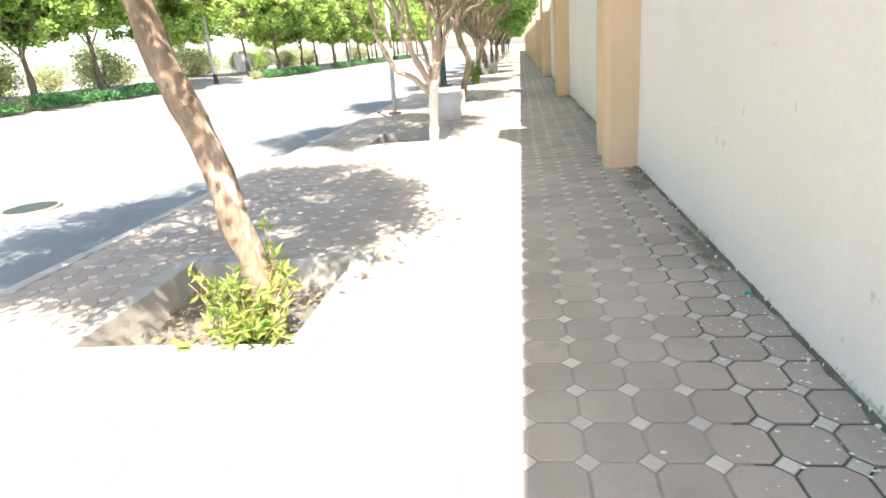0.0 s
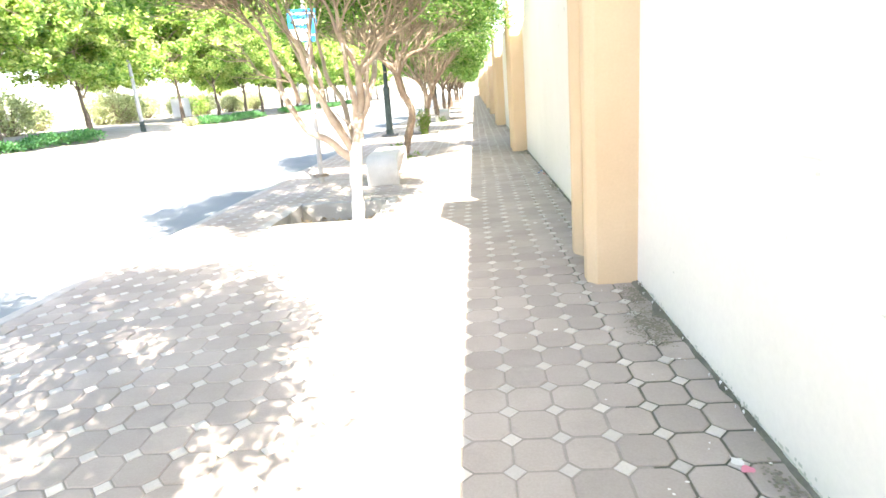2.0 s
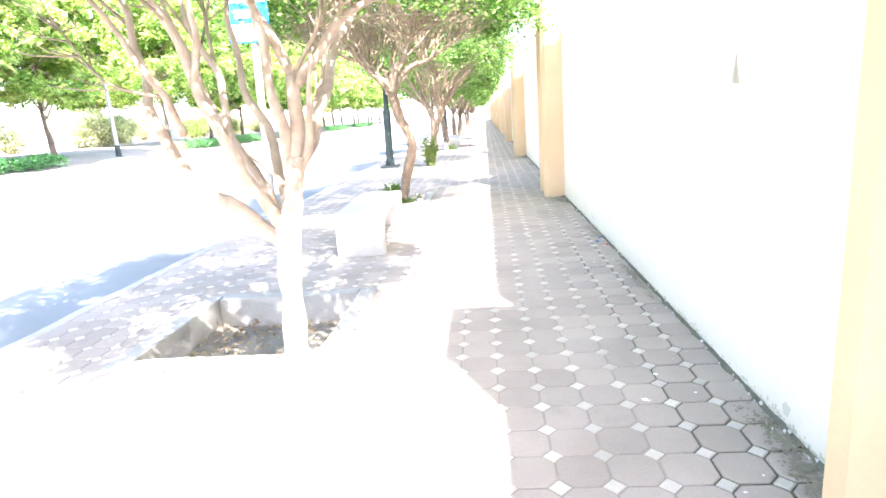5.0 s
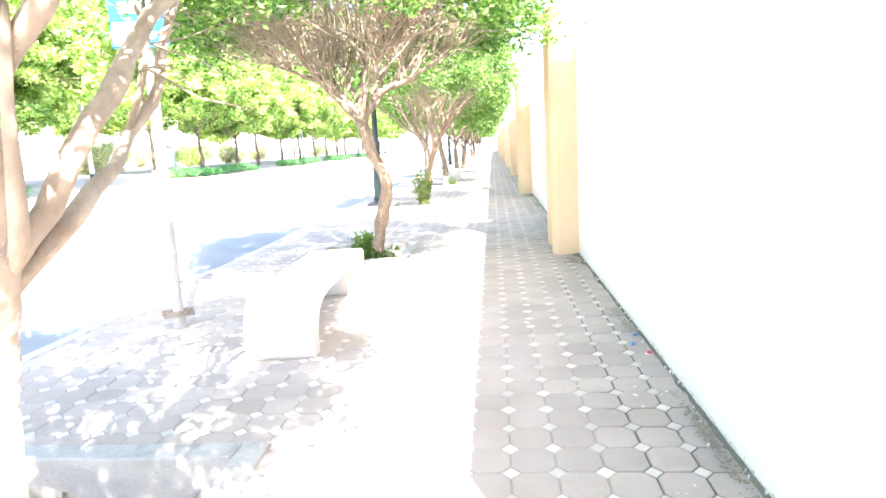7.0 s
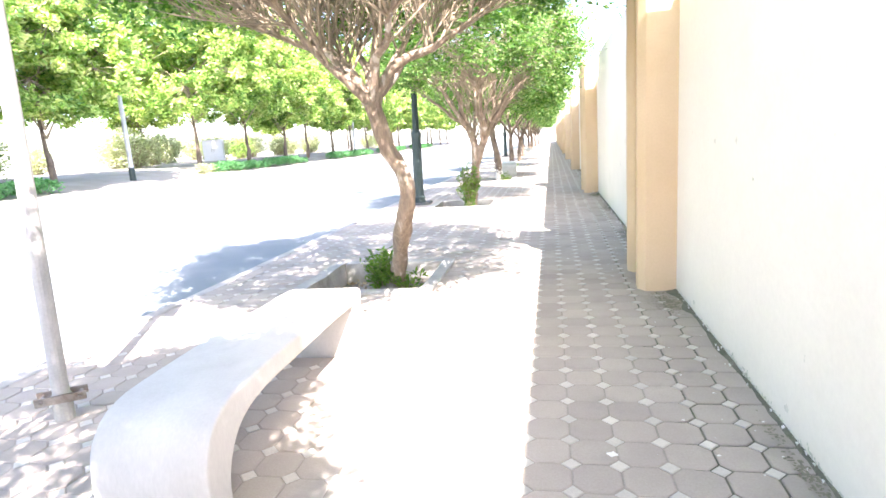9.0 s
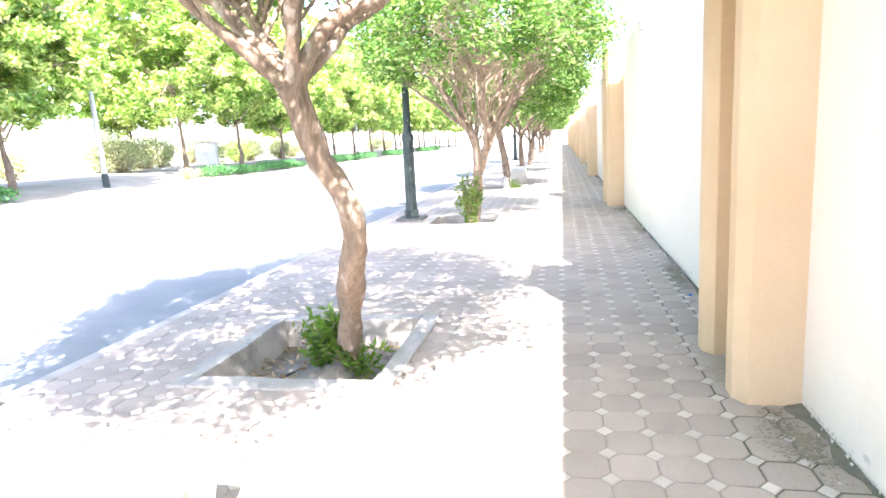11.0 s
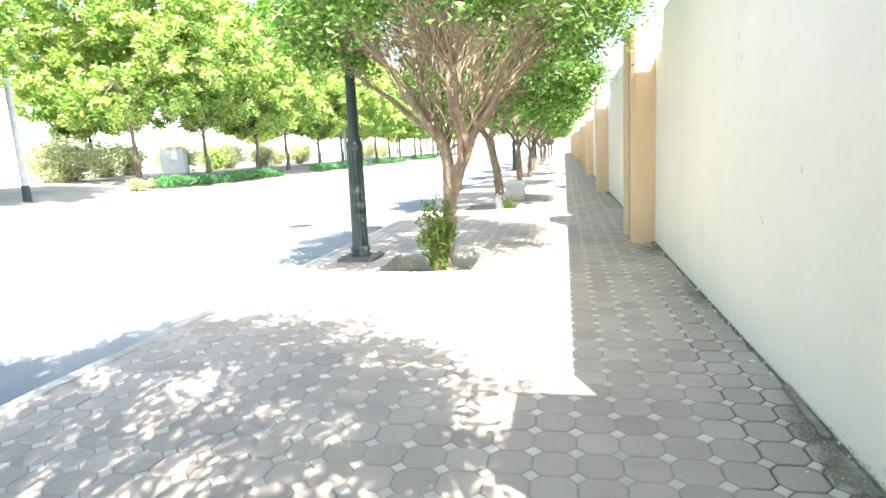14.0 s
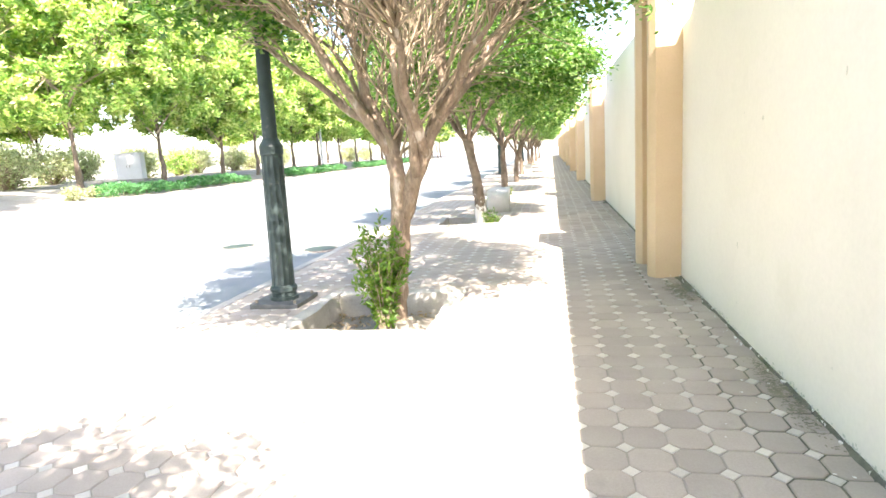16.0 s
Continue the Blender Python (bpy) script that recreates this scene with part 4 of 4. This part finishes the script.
kinds = [park_tree(51, 8.7, 3.15, 1.7, "round-crowned green tree on the verge"), park_tree(52, 9.8, 3.5, 1.8, "tall bright green tree on the verge"), park_tree(53, 8.1, 2.9, 1.6, "small bright green tree on the verge"), park_tree(54, 10.6, 4.4, 1.8, "wide spreading bright green tree on the verge"), park_tree(55, 9.4, 3.4, 1.9, "bright green tree far along the verge", 16, 20, 0.32, 48)]
R = random.Random(5)
row = [(11.0, 0), (15.5, 1), (20.6, 2), (39.3, 3), (24.3, 1), (29.6, 0), (43.9, 1), (48.9, 0), (53.2, 3), (58.1, 2), (62.0, 1), (67.0, 0), (71.5, 4), (76.5, 4), (80.5, 4), (85.5, 4), (90, 4), (96, 4), (100, 4), (106, 4), (112, 4)]
placed = set()
for y, k in row:
    x = -18.0 + R.uniform(-0.25, 0.25)
    m = pose(x, y, verge_z(x), 0, 0, R.uniform(0, 360))
    if k not in placed:
        placed.add(k)
        kinds[k].matrix_basis = m
    else:
        copy_thing(kinds[k], m)
for y in (13, 45.5, 66, 86, 108):
    x = -26 + R.uniform(-2, 2)
    copy_thing(kinds[R.randrange(4)], pose(x, y + R.uniform(-1.5, 1.5), verge_z(x), 0, 0, R.uniform(0, 360)))


def hedge(y0, y1, x, seed, high=0.52):
    g = np.random.default_rng(seed)
    thing = base("hedge", x, y0, verge_z(x) - 0.03, label="low clipped green hedge on the verge", category="hedge", group="hedges across the road")
    n = int((y1 - y0) * 520)
    c = np.column_stack([g.uniform(-0.45, 0.45, n), g.uniform(0, y1 - y0, n), g.uniform(0.0, 1, n) ** 0.5 * high])
    c[:, 2] *= 0.8 + 0.3 * np.sin(c[:, 1] * 1.7) * np.cos(c[:, 1] * 0.63)
    leaf_mesh("foliage", c, 0.13, 0.07, LEAF_HEDGE, thing, g, up=0.8)
    v, f = [], []
    for i in range(int((y1 - y0) * 5)):
        y = g.uniform(0.1, y1 - y0 - 0.1)
        tube_data([(g.uniform(-0.3, 0.3), y, -0.03), (g.uniform(-0.4, 0.4), y + g.uniform(-0.1, 0.1), high * 0.8)], [0.01, 0.004], 3, v, f)
    tagged(raw("stemwork", v, f, TWIG, thing), kind="stuff")
    return thing


for j, (y0, y1) in enumerate(((14, 18.5), (19.2, 28.6), (38.6, 49.2), (54.6, 64.5), (68, 77), (82, 92))):
    hedge(y0, y1, -16.9, 70 + j)


def bush(x, y, z, size, seed, grey=True):
    g = np.random.default_rng(seed)
    thing = base("bush", x, y, z, label="pale dusty green bush on the verge", category="bush", group="bushes on the verge")
    n = int(700 + 1000 * size)
    d = g.normal(size=(n, 3))
    d /= np.linalg.norm(d, axis=1)[:, None]
    lump = np.array([0.75 + 0.45 * noise.noise(Vector(p) * 2.0 + Vector((seed, 0, 0))) for p in d])[:, None]
    c = d * lump * g.uniform(0.45, 1.0, (n, 1)) * np.array([size, size, size * 0.8])
    c[:, 2] = np.abs(c[:, 2] + size * 0.55)
    leaf_mesh("foliage", c, 0.09 + 0.045 * size, 0.045 + 0.02 * size, LEAF_GREY if grey else LEAF_FAR, thing, g, up=0.3)
    v, f = [], []
    for p in c[:60]:
        tube_data([(p[0] * 0.1, p[1] * 0.1, -0.05), (p[0] * 0.5, p[1] * 0.5, p[2] * 0.6), tuple(p)], [0.03, 0.018, 0.006], 4, v, f)
    tagged(raw("stemwork", v, f, TWIG, thing), kind="stuff")
    return thing


for j, (x, y, s) in enumerate(((-23.5, 18, 1.6), (-23, 24, 1.9), (-22.5, 30.5, 2.0), (-23.5, 41.0, 2.0), (-17.0, 37.6, 0.42), (-17.2, 38.7, 0.34), (-17.0, 17.9, 0.45), (-17.1, 19.0, 0.4), (-28, 50, 1.9), (-33, 61, 2.2), (-24, 67, 1.5), (-29, 78, 2.1), (-24, 86, 1.7), (-26, 98, 1.8))):
    bush(x, y, verge_z(x), s, 90 + j)


def utility_cabinet(x, y, z, rz):
    thing = base("utility_cabinet", x, y, z, rz, label="pale grey metal utility cabinet on the verge", category="utility cabinet")
    part("plinth", box(bmesh.new(), -0.66, 0.66, -0.46, 0.46, -0.2, 0.1, 0.015), CONCRETE, thing, "grey concrete plinth")
    part("body", box(bmesh.new(), -0.63, 0.63, -0.43, 0.43, 0.1, 1.42, 0.015), CABINET, thing)
    part("roof", box(bmesh.new(), -0.68, 0.68, -0.48, 0.48, 1.42, 1.48, 0.012), CABINET, thing)
    for sx in (-1, 1):
        door = part("door", box(bmesh.new(), 0.02 if sx > 0 else -0.59, 0.59 if sx > 0 else -0.02, -0.448, -0.431, 0.16, 1.36, 0.006), CABINET, thing)
        part("handle", box(bmesh.new(), sx * 0.07 - 0.012, sx * 0.07 + 0.012, -0.475, -0.449, 0.7, 0.86, 0.004), STEEL, door, "dark steel handle")


utility_cabinet(-22.3, 47.2, verge_z(-22.3), 24)

v, f = [], []
tube_data(smooth_line([(-2.5, 17.55, -0.3), (-2.44, 17.75, -0.235), (-2.36, 17.95, -0.215), (-2.3, 18.2, -0.24), (-2.12, 18.4, -0.25)], 5), [0.011] * 21, 8, v, f)
pipe = raw("irrigation_pipe", v, f, PIPE_BLACK, smooth=True)
tagged(pipe, "thin black plastic irrigation pipe on the soil of a tree pit", "pipe")


# a loose screen of bushes behind the first row of trees
R = random.Random(17)
y = 9.0
while y < 66:
    x = -23.4 - R.uniform(0, 3.2)
    bush(x, y, verge_z(x), R.uniform(1.15, 1.75), int(y * 10) + 3, R.random() < 0.7)
    y += R.uniform(2.3, 5.2)


# ---- litter and marks ----
def bottle_cap(x, y, paint, label):
    cap = base("bottle_cap", x, y, 0.002, R.uniform(0, 360), label=label, category="bottle cap", group="litter on the pavement")
    part("shell", lathe(bmesh.new(), [(0.017, 0.0), (0.018, 0.004), (0.0165, 0.014), (0.013, 0.017)], 14), paint, cap)


bottle_cap(1.175, 13.65, CAP_BLUE, "blue plastic bottle cap on the pavers")
bottle_cap(1.24, 13.86, CAP_BLUE, "blue plastic bottle cap near the wall")
bottle_cap(1.245, 13.46, CAP_RED, "red plastic bottle cap near the wall")
bottle_cap(1.18, 19.66, CAP_BLUE, "blue plastic bottle cap near the wall")
bottle_cap(1.24, 4.1, CAP_TEAL, "teal plastic bottle cap in the dirt")
bottle_cap(-2.3, 12.16, CAP_TEAL, "teal plastic bottle cap beside a tree pit")


def scrap(x, y, size, seed, paint, label):
    """A crumpled scrap of paper."""
    b = bmesh.new()
    bmesh.ops.create_grid(b, x_segments=5, y_segments=5, size=size)
    for v in b.verts:
        v.co += noise.noise_vector(v.co * 40 + Vector((seed, 0, 0))) * size * 0.5
        v.co.z = abs(v.co.z) * 0.7
    ob = part("paper_scrap", b, paint)
    ob.matrix_basis = pose(x, y, 0.003, 0, 0, seed * 37)
    tagged(ob, label, "litter", "litter on the pavement")


for q, (x, y, size) in enumerate(((0.39, 14.28, 0.02), (1.1, 5.49, 0.024), (1.23, 13.45, 0.02), (1.14, 19.6, 0.02), (0.72, 9.9, 0.016), (0.86, 10.2, 0.014), (0.3, 18.9, 0.015), (1.19, 20.3, 0.022), (1.22, 21.8, 0.02), (0.55, 6.9, 0.012))):
    scrap(x, y, size, q + 1, PAPER, "small crumpled white paper scrap on the pavers")
scrap(1.12, 5.44, 0.022, 14, PINK, "small crumpled pink paper scrap on the pavers")
bar = part("iron_bar", box(bmesh.new(), -0.02, 0.02, -0.33, 0.33, 0, 0.018, 0.004), STEEL)
bar.matrix_basis = pose(1.262, 21.0, 0.012, 0, 0, -2)
tagged(bar, "rusty flat iron bar lying against the wall", "iron bar")


# scars in the plaster
def scar(y, z, wide, high, seed, lean=0.0, deep=False):
    r = random.Random(seed)
    b = bmesh.new()
    ring = []
    for u, w in ((-0.5, -0.46), (0.0, -0.5), (0.5, -0.42), (0.36, -0.12), (0.16, 0.2), (0.1, 0.5), (-0.06, 0.46), (-0.12, 0.15), (-0.3, -0.15)) if deep else ():
        ring.append(b.verts.new((0, u * wide, w * high)))
    for q in range(0 if deep else 14):
        a = 2 * math.pi * q / 14
        s = r.uniform(0.55, 1.0)
        ring.append(b.verts.new((0, math.cos(a) * wide / 2 * s * (1 - 0.55 * math.sin(a)) + lean * math.sin(a) * wide, math.sin(a) * high / 2 * s)))
    b.faces.new(ring)
    geom = bmesh.ops.extrude_face_region(b, geom=b.faces[:])["geom"]
    for v in geom:
        if isinstance(v, bmesh.types.BMVert):
            v.co.x -= 0.004
    bmesh.ops.recalc_face_normals(b, faces=b.faces)
    ob = part("plaster_scar", b, SCAR_DEEP if deep else SCAR, wall, "grey scar of bare render in the plaster")
    ob.location = (WALL_X, y, z)


for q, (y, z, w, h) in enumerate(((4.2, 1.35, 0.03, 0.012), (4.24, 1.36, 0.04, 0.01), (5.5, 1.24, 0.16, 0.008), (5.46, 1.19, 0.03, 0.02), (5.0, 0.74, 0.015, 0.1), (5.02, 0.82, 0.12, 0.008), (3.9, 1.07, 0.01, 0.08), (10.97, 0.45, 0.012, 0.04),
                                  (11.1, 1.56, 0.014, 0.02), (15.24, 1.26, 0.02, 0.02), (13.51, 0.28, 0.025, 0.03), (22.0, 1.03, 0.12, 0.01), (21.95, 0.99, 0.02, 0.04), (21.3, 1.4, 0.01, 0.08), (24.4, 1.72, 0.02, 0.04), (23.25, 1.9, 0.012, 0.05), (19.9, 1.7, 0.012, 0.03), (11.1, 0.72, 0.01, 0.06), (6.9, 0.35, 0.02, 0.015), (14.6, 0.12, 0.06, 0.05), (20.2, 0.1, 0.08, 0.05))):
    scar(y, z, w, h, q + 5)
scar(10.33, 1.71, 0.095, 0.155, 3, deep=True)


# ragged dirt on the pavers and specks of old paint
def dirt_patch(cx, cy, rx, ry, seed):
    verts, faces, step = [], [], 0.011
    nx, ny = int(rx * 2 / step), int(ry * 2 / step)
    for j in range(ny + 1):
        for i in range(nx + 1):
            verts.append((cx - rx + i * step + noise.noise(Vector((i * 0.7, j * 0.7, seed))) * 0.005, cy - ry + j * step + noise.noise(Vector((i * 0.7, j * 0.7, seed + 9))) * 0.005, 0.0058))
    for j in range(ny):
        for i in range(nx):
            u, w = (i + 0.5) / nx * 2 - 1, (j + 0.5) / ny * 2 - 1
            p = Vector((cx + u * rx, cy + w * ry, seed))
            if 0.75 - (u * u + w * w) + 0.6 * noise.noise(p * 7) + 0.6 * noise.noise(p * 24) + 1.3 * noise.noise(p * 75) > 0.5:
                q = j * (nx + 1) + i
                if cx - rx + (i + 1) * step < WALL_X:
                    faces.append((q, q + 1, q + nx + 2, q + nx + 1))
    ob = raw("dirt_patch", verts, faces, SILT)
    tagged(ob, "ragged patch of dark dirt on the pavers", "dirt", "dirt patches by the wall", "stuff")


for q, (x, y, rx, ry) in enumerate(((1.15, 6.9, 0.17, 0.42), (1.2, 7.45, 0.1, 0.25), (1.12, 16.9, 0.18, 0.4), (1.15, 26.3, 0.17, 0.5), (1.2, 20.4, 0.1, 0.7), (1.22, 9.4, 0.09, 0.6), (1.23, 14.2, 0.06, 0.6), (1.22, 23.6, 0.09, 0.7), (1.22, 4.9, 0.07, 0.8), (1.23, 12.2, 0.06, 0.7))):
    dirt_patch(x, y, rx, ry, q * 3.7)

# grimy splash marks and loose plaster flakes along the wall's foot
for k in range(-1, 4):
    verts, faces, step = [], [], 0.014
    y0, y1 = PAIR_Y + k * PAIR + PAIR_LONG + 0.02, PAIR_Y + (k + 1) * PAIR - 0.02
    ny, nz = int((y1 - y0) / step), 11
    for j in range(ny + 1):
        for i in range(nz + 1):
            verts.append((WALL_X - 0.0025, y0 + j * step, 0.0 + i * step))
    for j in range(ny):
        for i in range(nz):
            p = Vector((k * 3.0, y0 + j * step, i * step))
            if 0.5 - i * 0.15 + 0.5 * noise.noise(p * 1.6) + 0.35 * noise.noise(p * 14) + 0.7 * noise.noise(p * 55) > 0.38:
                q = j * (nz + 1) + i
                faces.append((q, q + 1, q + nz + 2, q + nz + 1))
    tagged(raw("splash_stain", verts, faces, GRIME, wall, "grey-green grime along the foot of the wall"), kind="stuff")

g = np.random.default_rng(61)
verts, faces = [], []
for q in range(190):
    x, y = 1.29 - abs(g.normal(0, 0.035)), g.uniform(1.5, 30)
    r0, st = g.uniform(0.003, 0.011), len(verts)
    a0 = g.uniform(0, 6.28)
    for k in range(5):
        rr = r0 * g.uniform(0.5, 1.2)
        verts.append((min(x + math.cos(a0 + k * 1.257) * rr, WALL_X - 0.003), y + math.sin(a0 + k * 1.257) * rr * 1.6, 0.024 + g.uniform(0, 0.012)))
    verts.append((x, y, 0.012))
    faces.append(tuple(range(st, st + 5)))
    faces += [(st + (k + 1) % 5, st + k, st + 5) for k in range(5)]
tagged(raw("plaster_flakes", verts, faces, PAPER), "white flakes of plaster fallen along the wall", "plaster flakes", kind="stuff")

g = np.random.default_rng(77)
verts, faces = [], []
for q in range(330):
    if q < 200:
        x, y = 1.27 - abs(g.normal(0, 0.22)), g.uniform(1.6, 4.2)
    else:
        x, y = 1.27 - abs(g.normal(0, 0.4)), g.uniform(4.2, 26)
    if x > WALL_X - 0.01:
        continue
    r0, st = g.uniform(0.0025, 0.0095), len(verts)
    for k in range(6):
        rr = r0 * g.uniform(0.6, 1.2)
        verts.append((x + math.cos(k * 1.047) * rr * 1.3, y + math.sin(k * 1.047) * rr, 0.0062))
    faces.append(tuple(range(st, st + 6)))
tagged(raw("paint_specks", verts, faces, PAPER), "white specks of old paint on the pavers", "paint", kind="stuff")


# ---- pavers ----
P, PX, PY, HALF = 0.2303, 0.185, 2.674, 0.0545
DRIFT_Y = ((2.6, 6.2, 10.3, 11.6, 13.4), (0.0, 0.06, 0.058, 0.03, 0.0))
DRIFT_X = ((8.0, 10.0, 11.6, 13.4), (0.0, -0.026, -0.02, 0.0))
GAP = 0.004


def octagon(gap=GAP):
    h, c = P / 2 - gap, P / 2 - HALF + (gap - GAP) * 0.4
    top = [(c, -h), (h, -c), (h, c), (c, h), (-c, h), (-h, c), (-h, -c), (-c, -h)]
    return top


def diamond(gap=GAP):
    h = HALF - gap * 1.4
    return [(0, -h), (h, 0), (0, h), (-h, 0)]


def prism(outline, inset=0.006, deep=0.02):
    """Top face with a small chamfer and sides."""
    n = len(outline)
    s = [1 - inset / math.hypot(*p) for p in outline]
    v = [(x * k, y * k, 0.0) for (x, y), k in zip(outline, s)] + [(x, y, -0.004) for x, y in outline] + [(x, y, -deep) for x, y in outline]
    f = [tuple(range(n))]
    for lev in (0, n):
        for k in range(n):
            f.append((lev + n + k, lev + n + (k + 1) % n, lev + (k + 1) % n, lev + k))
    return v, f


def in_pit(x, y):
    return abs(x - PIT_X) < PIT_HALF + 0.02 and any(abs(y - p) < PIT_HALF + 0.02 for p in PITS)


shapes = {"paver": prism(octagon()), "diamond_paver": prism(diamond())}
loose = {"paver": prism(octagon(0.0068), 0.008), "diamond_paver": prism(diamond(0.0062), 0.008)}
near = {}
for name, mat in (("paver", PAVER), ("diamond_paver", DIAMOND)):
    me = bpy.data.meshes.new(name)
    me.from_pydata(*[shapes[name][0], [], shapes[name][1]])
    me.materials.append(mat)
    near[name] = me
    me = bpy.data.meshes.new(name)
    me.from_pydata(*[loose[name][0], [], loose[name][1]])
    me.materials.append(mat)
    near[name + "_loose"] = me
R = random.Random(8)
joined = {"paver": ([], []), "diamond_paver": ([], [])}
for name, off in (("paver", P / 2), ("diamond_paver", 0.0)):
    sv, sf = shapes[name]
    vs, fs = joined[name]
    for j in range(int((START - PY) / P), int((END - PY) / P)):
        for i in range(-19, 6):
            x, y = PX + off + i * P, PY + off + j * P
            x, y = x + float(np.interp(y, *DRIFT_X)), y + float(np.interp(y, *DRIFT_Y))
            if x < EDGE_X + 0.05 or x > WALL_X + 0.02 or in_pit(x, y):
                continue
            dz = R.uniform(-0.0035, 0.0025) + 0.004 * noise.noise(Vector((x * 1.1, y * 1.1, 0)))
            tx, ty = R.uniform(-0.012, 0.012), R.uniform(-0.012, 0.012)
            by_wall = x > 0.74 + 0.12 * noise.noise(Vector((0, y * 0.9, 4)))
            sv, sf = (loose if by_wall else shapes)[name]
            if -0.35 < x < 1.2 and 2.4 < y < 12.2:
                ob = new(name, near[name + "_loose"] if by_wall else near[name])
                ob.parent = pavement
                ob.matrix_basis = pose(x, y, dz, math.degrees(tx) * 0.6, math.degrees(ty) * 0.6, R.uniform(-0.6, 0.6))
                continue
            s = len(vs)
            vs += [(x + p[0], y + p[1], p[2] + dz + p[0] * ty * 0.6 + p[1] * tx * 0.6) for p in sv]
            fs += [tuple(s + q for q in face) for face in sf]
for name, mat, label in (("paver", PAVER_FAR, "grey octagonal pavers"), ("diamond_paver", DIAMOND_FAR, "small pale diamond pavers")):
    ob = raw(name + "s", *joined[name], mat, pavement, label)
    tagged(ob, kind="stuff")
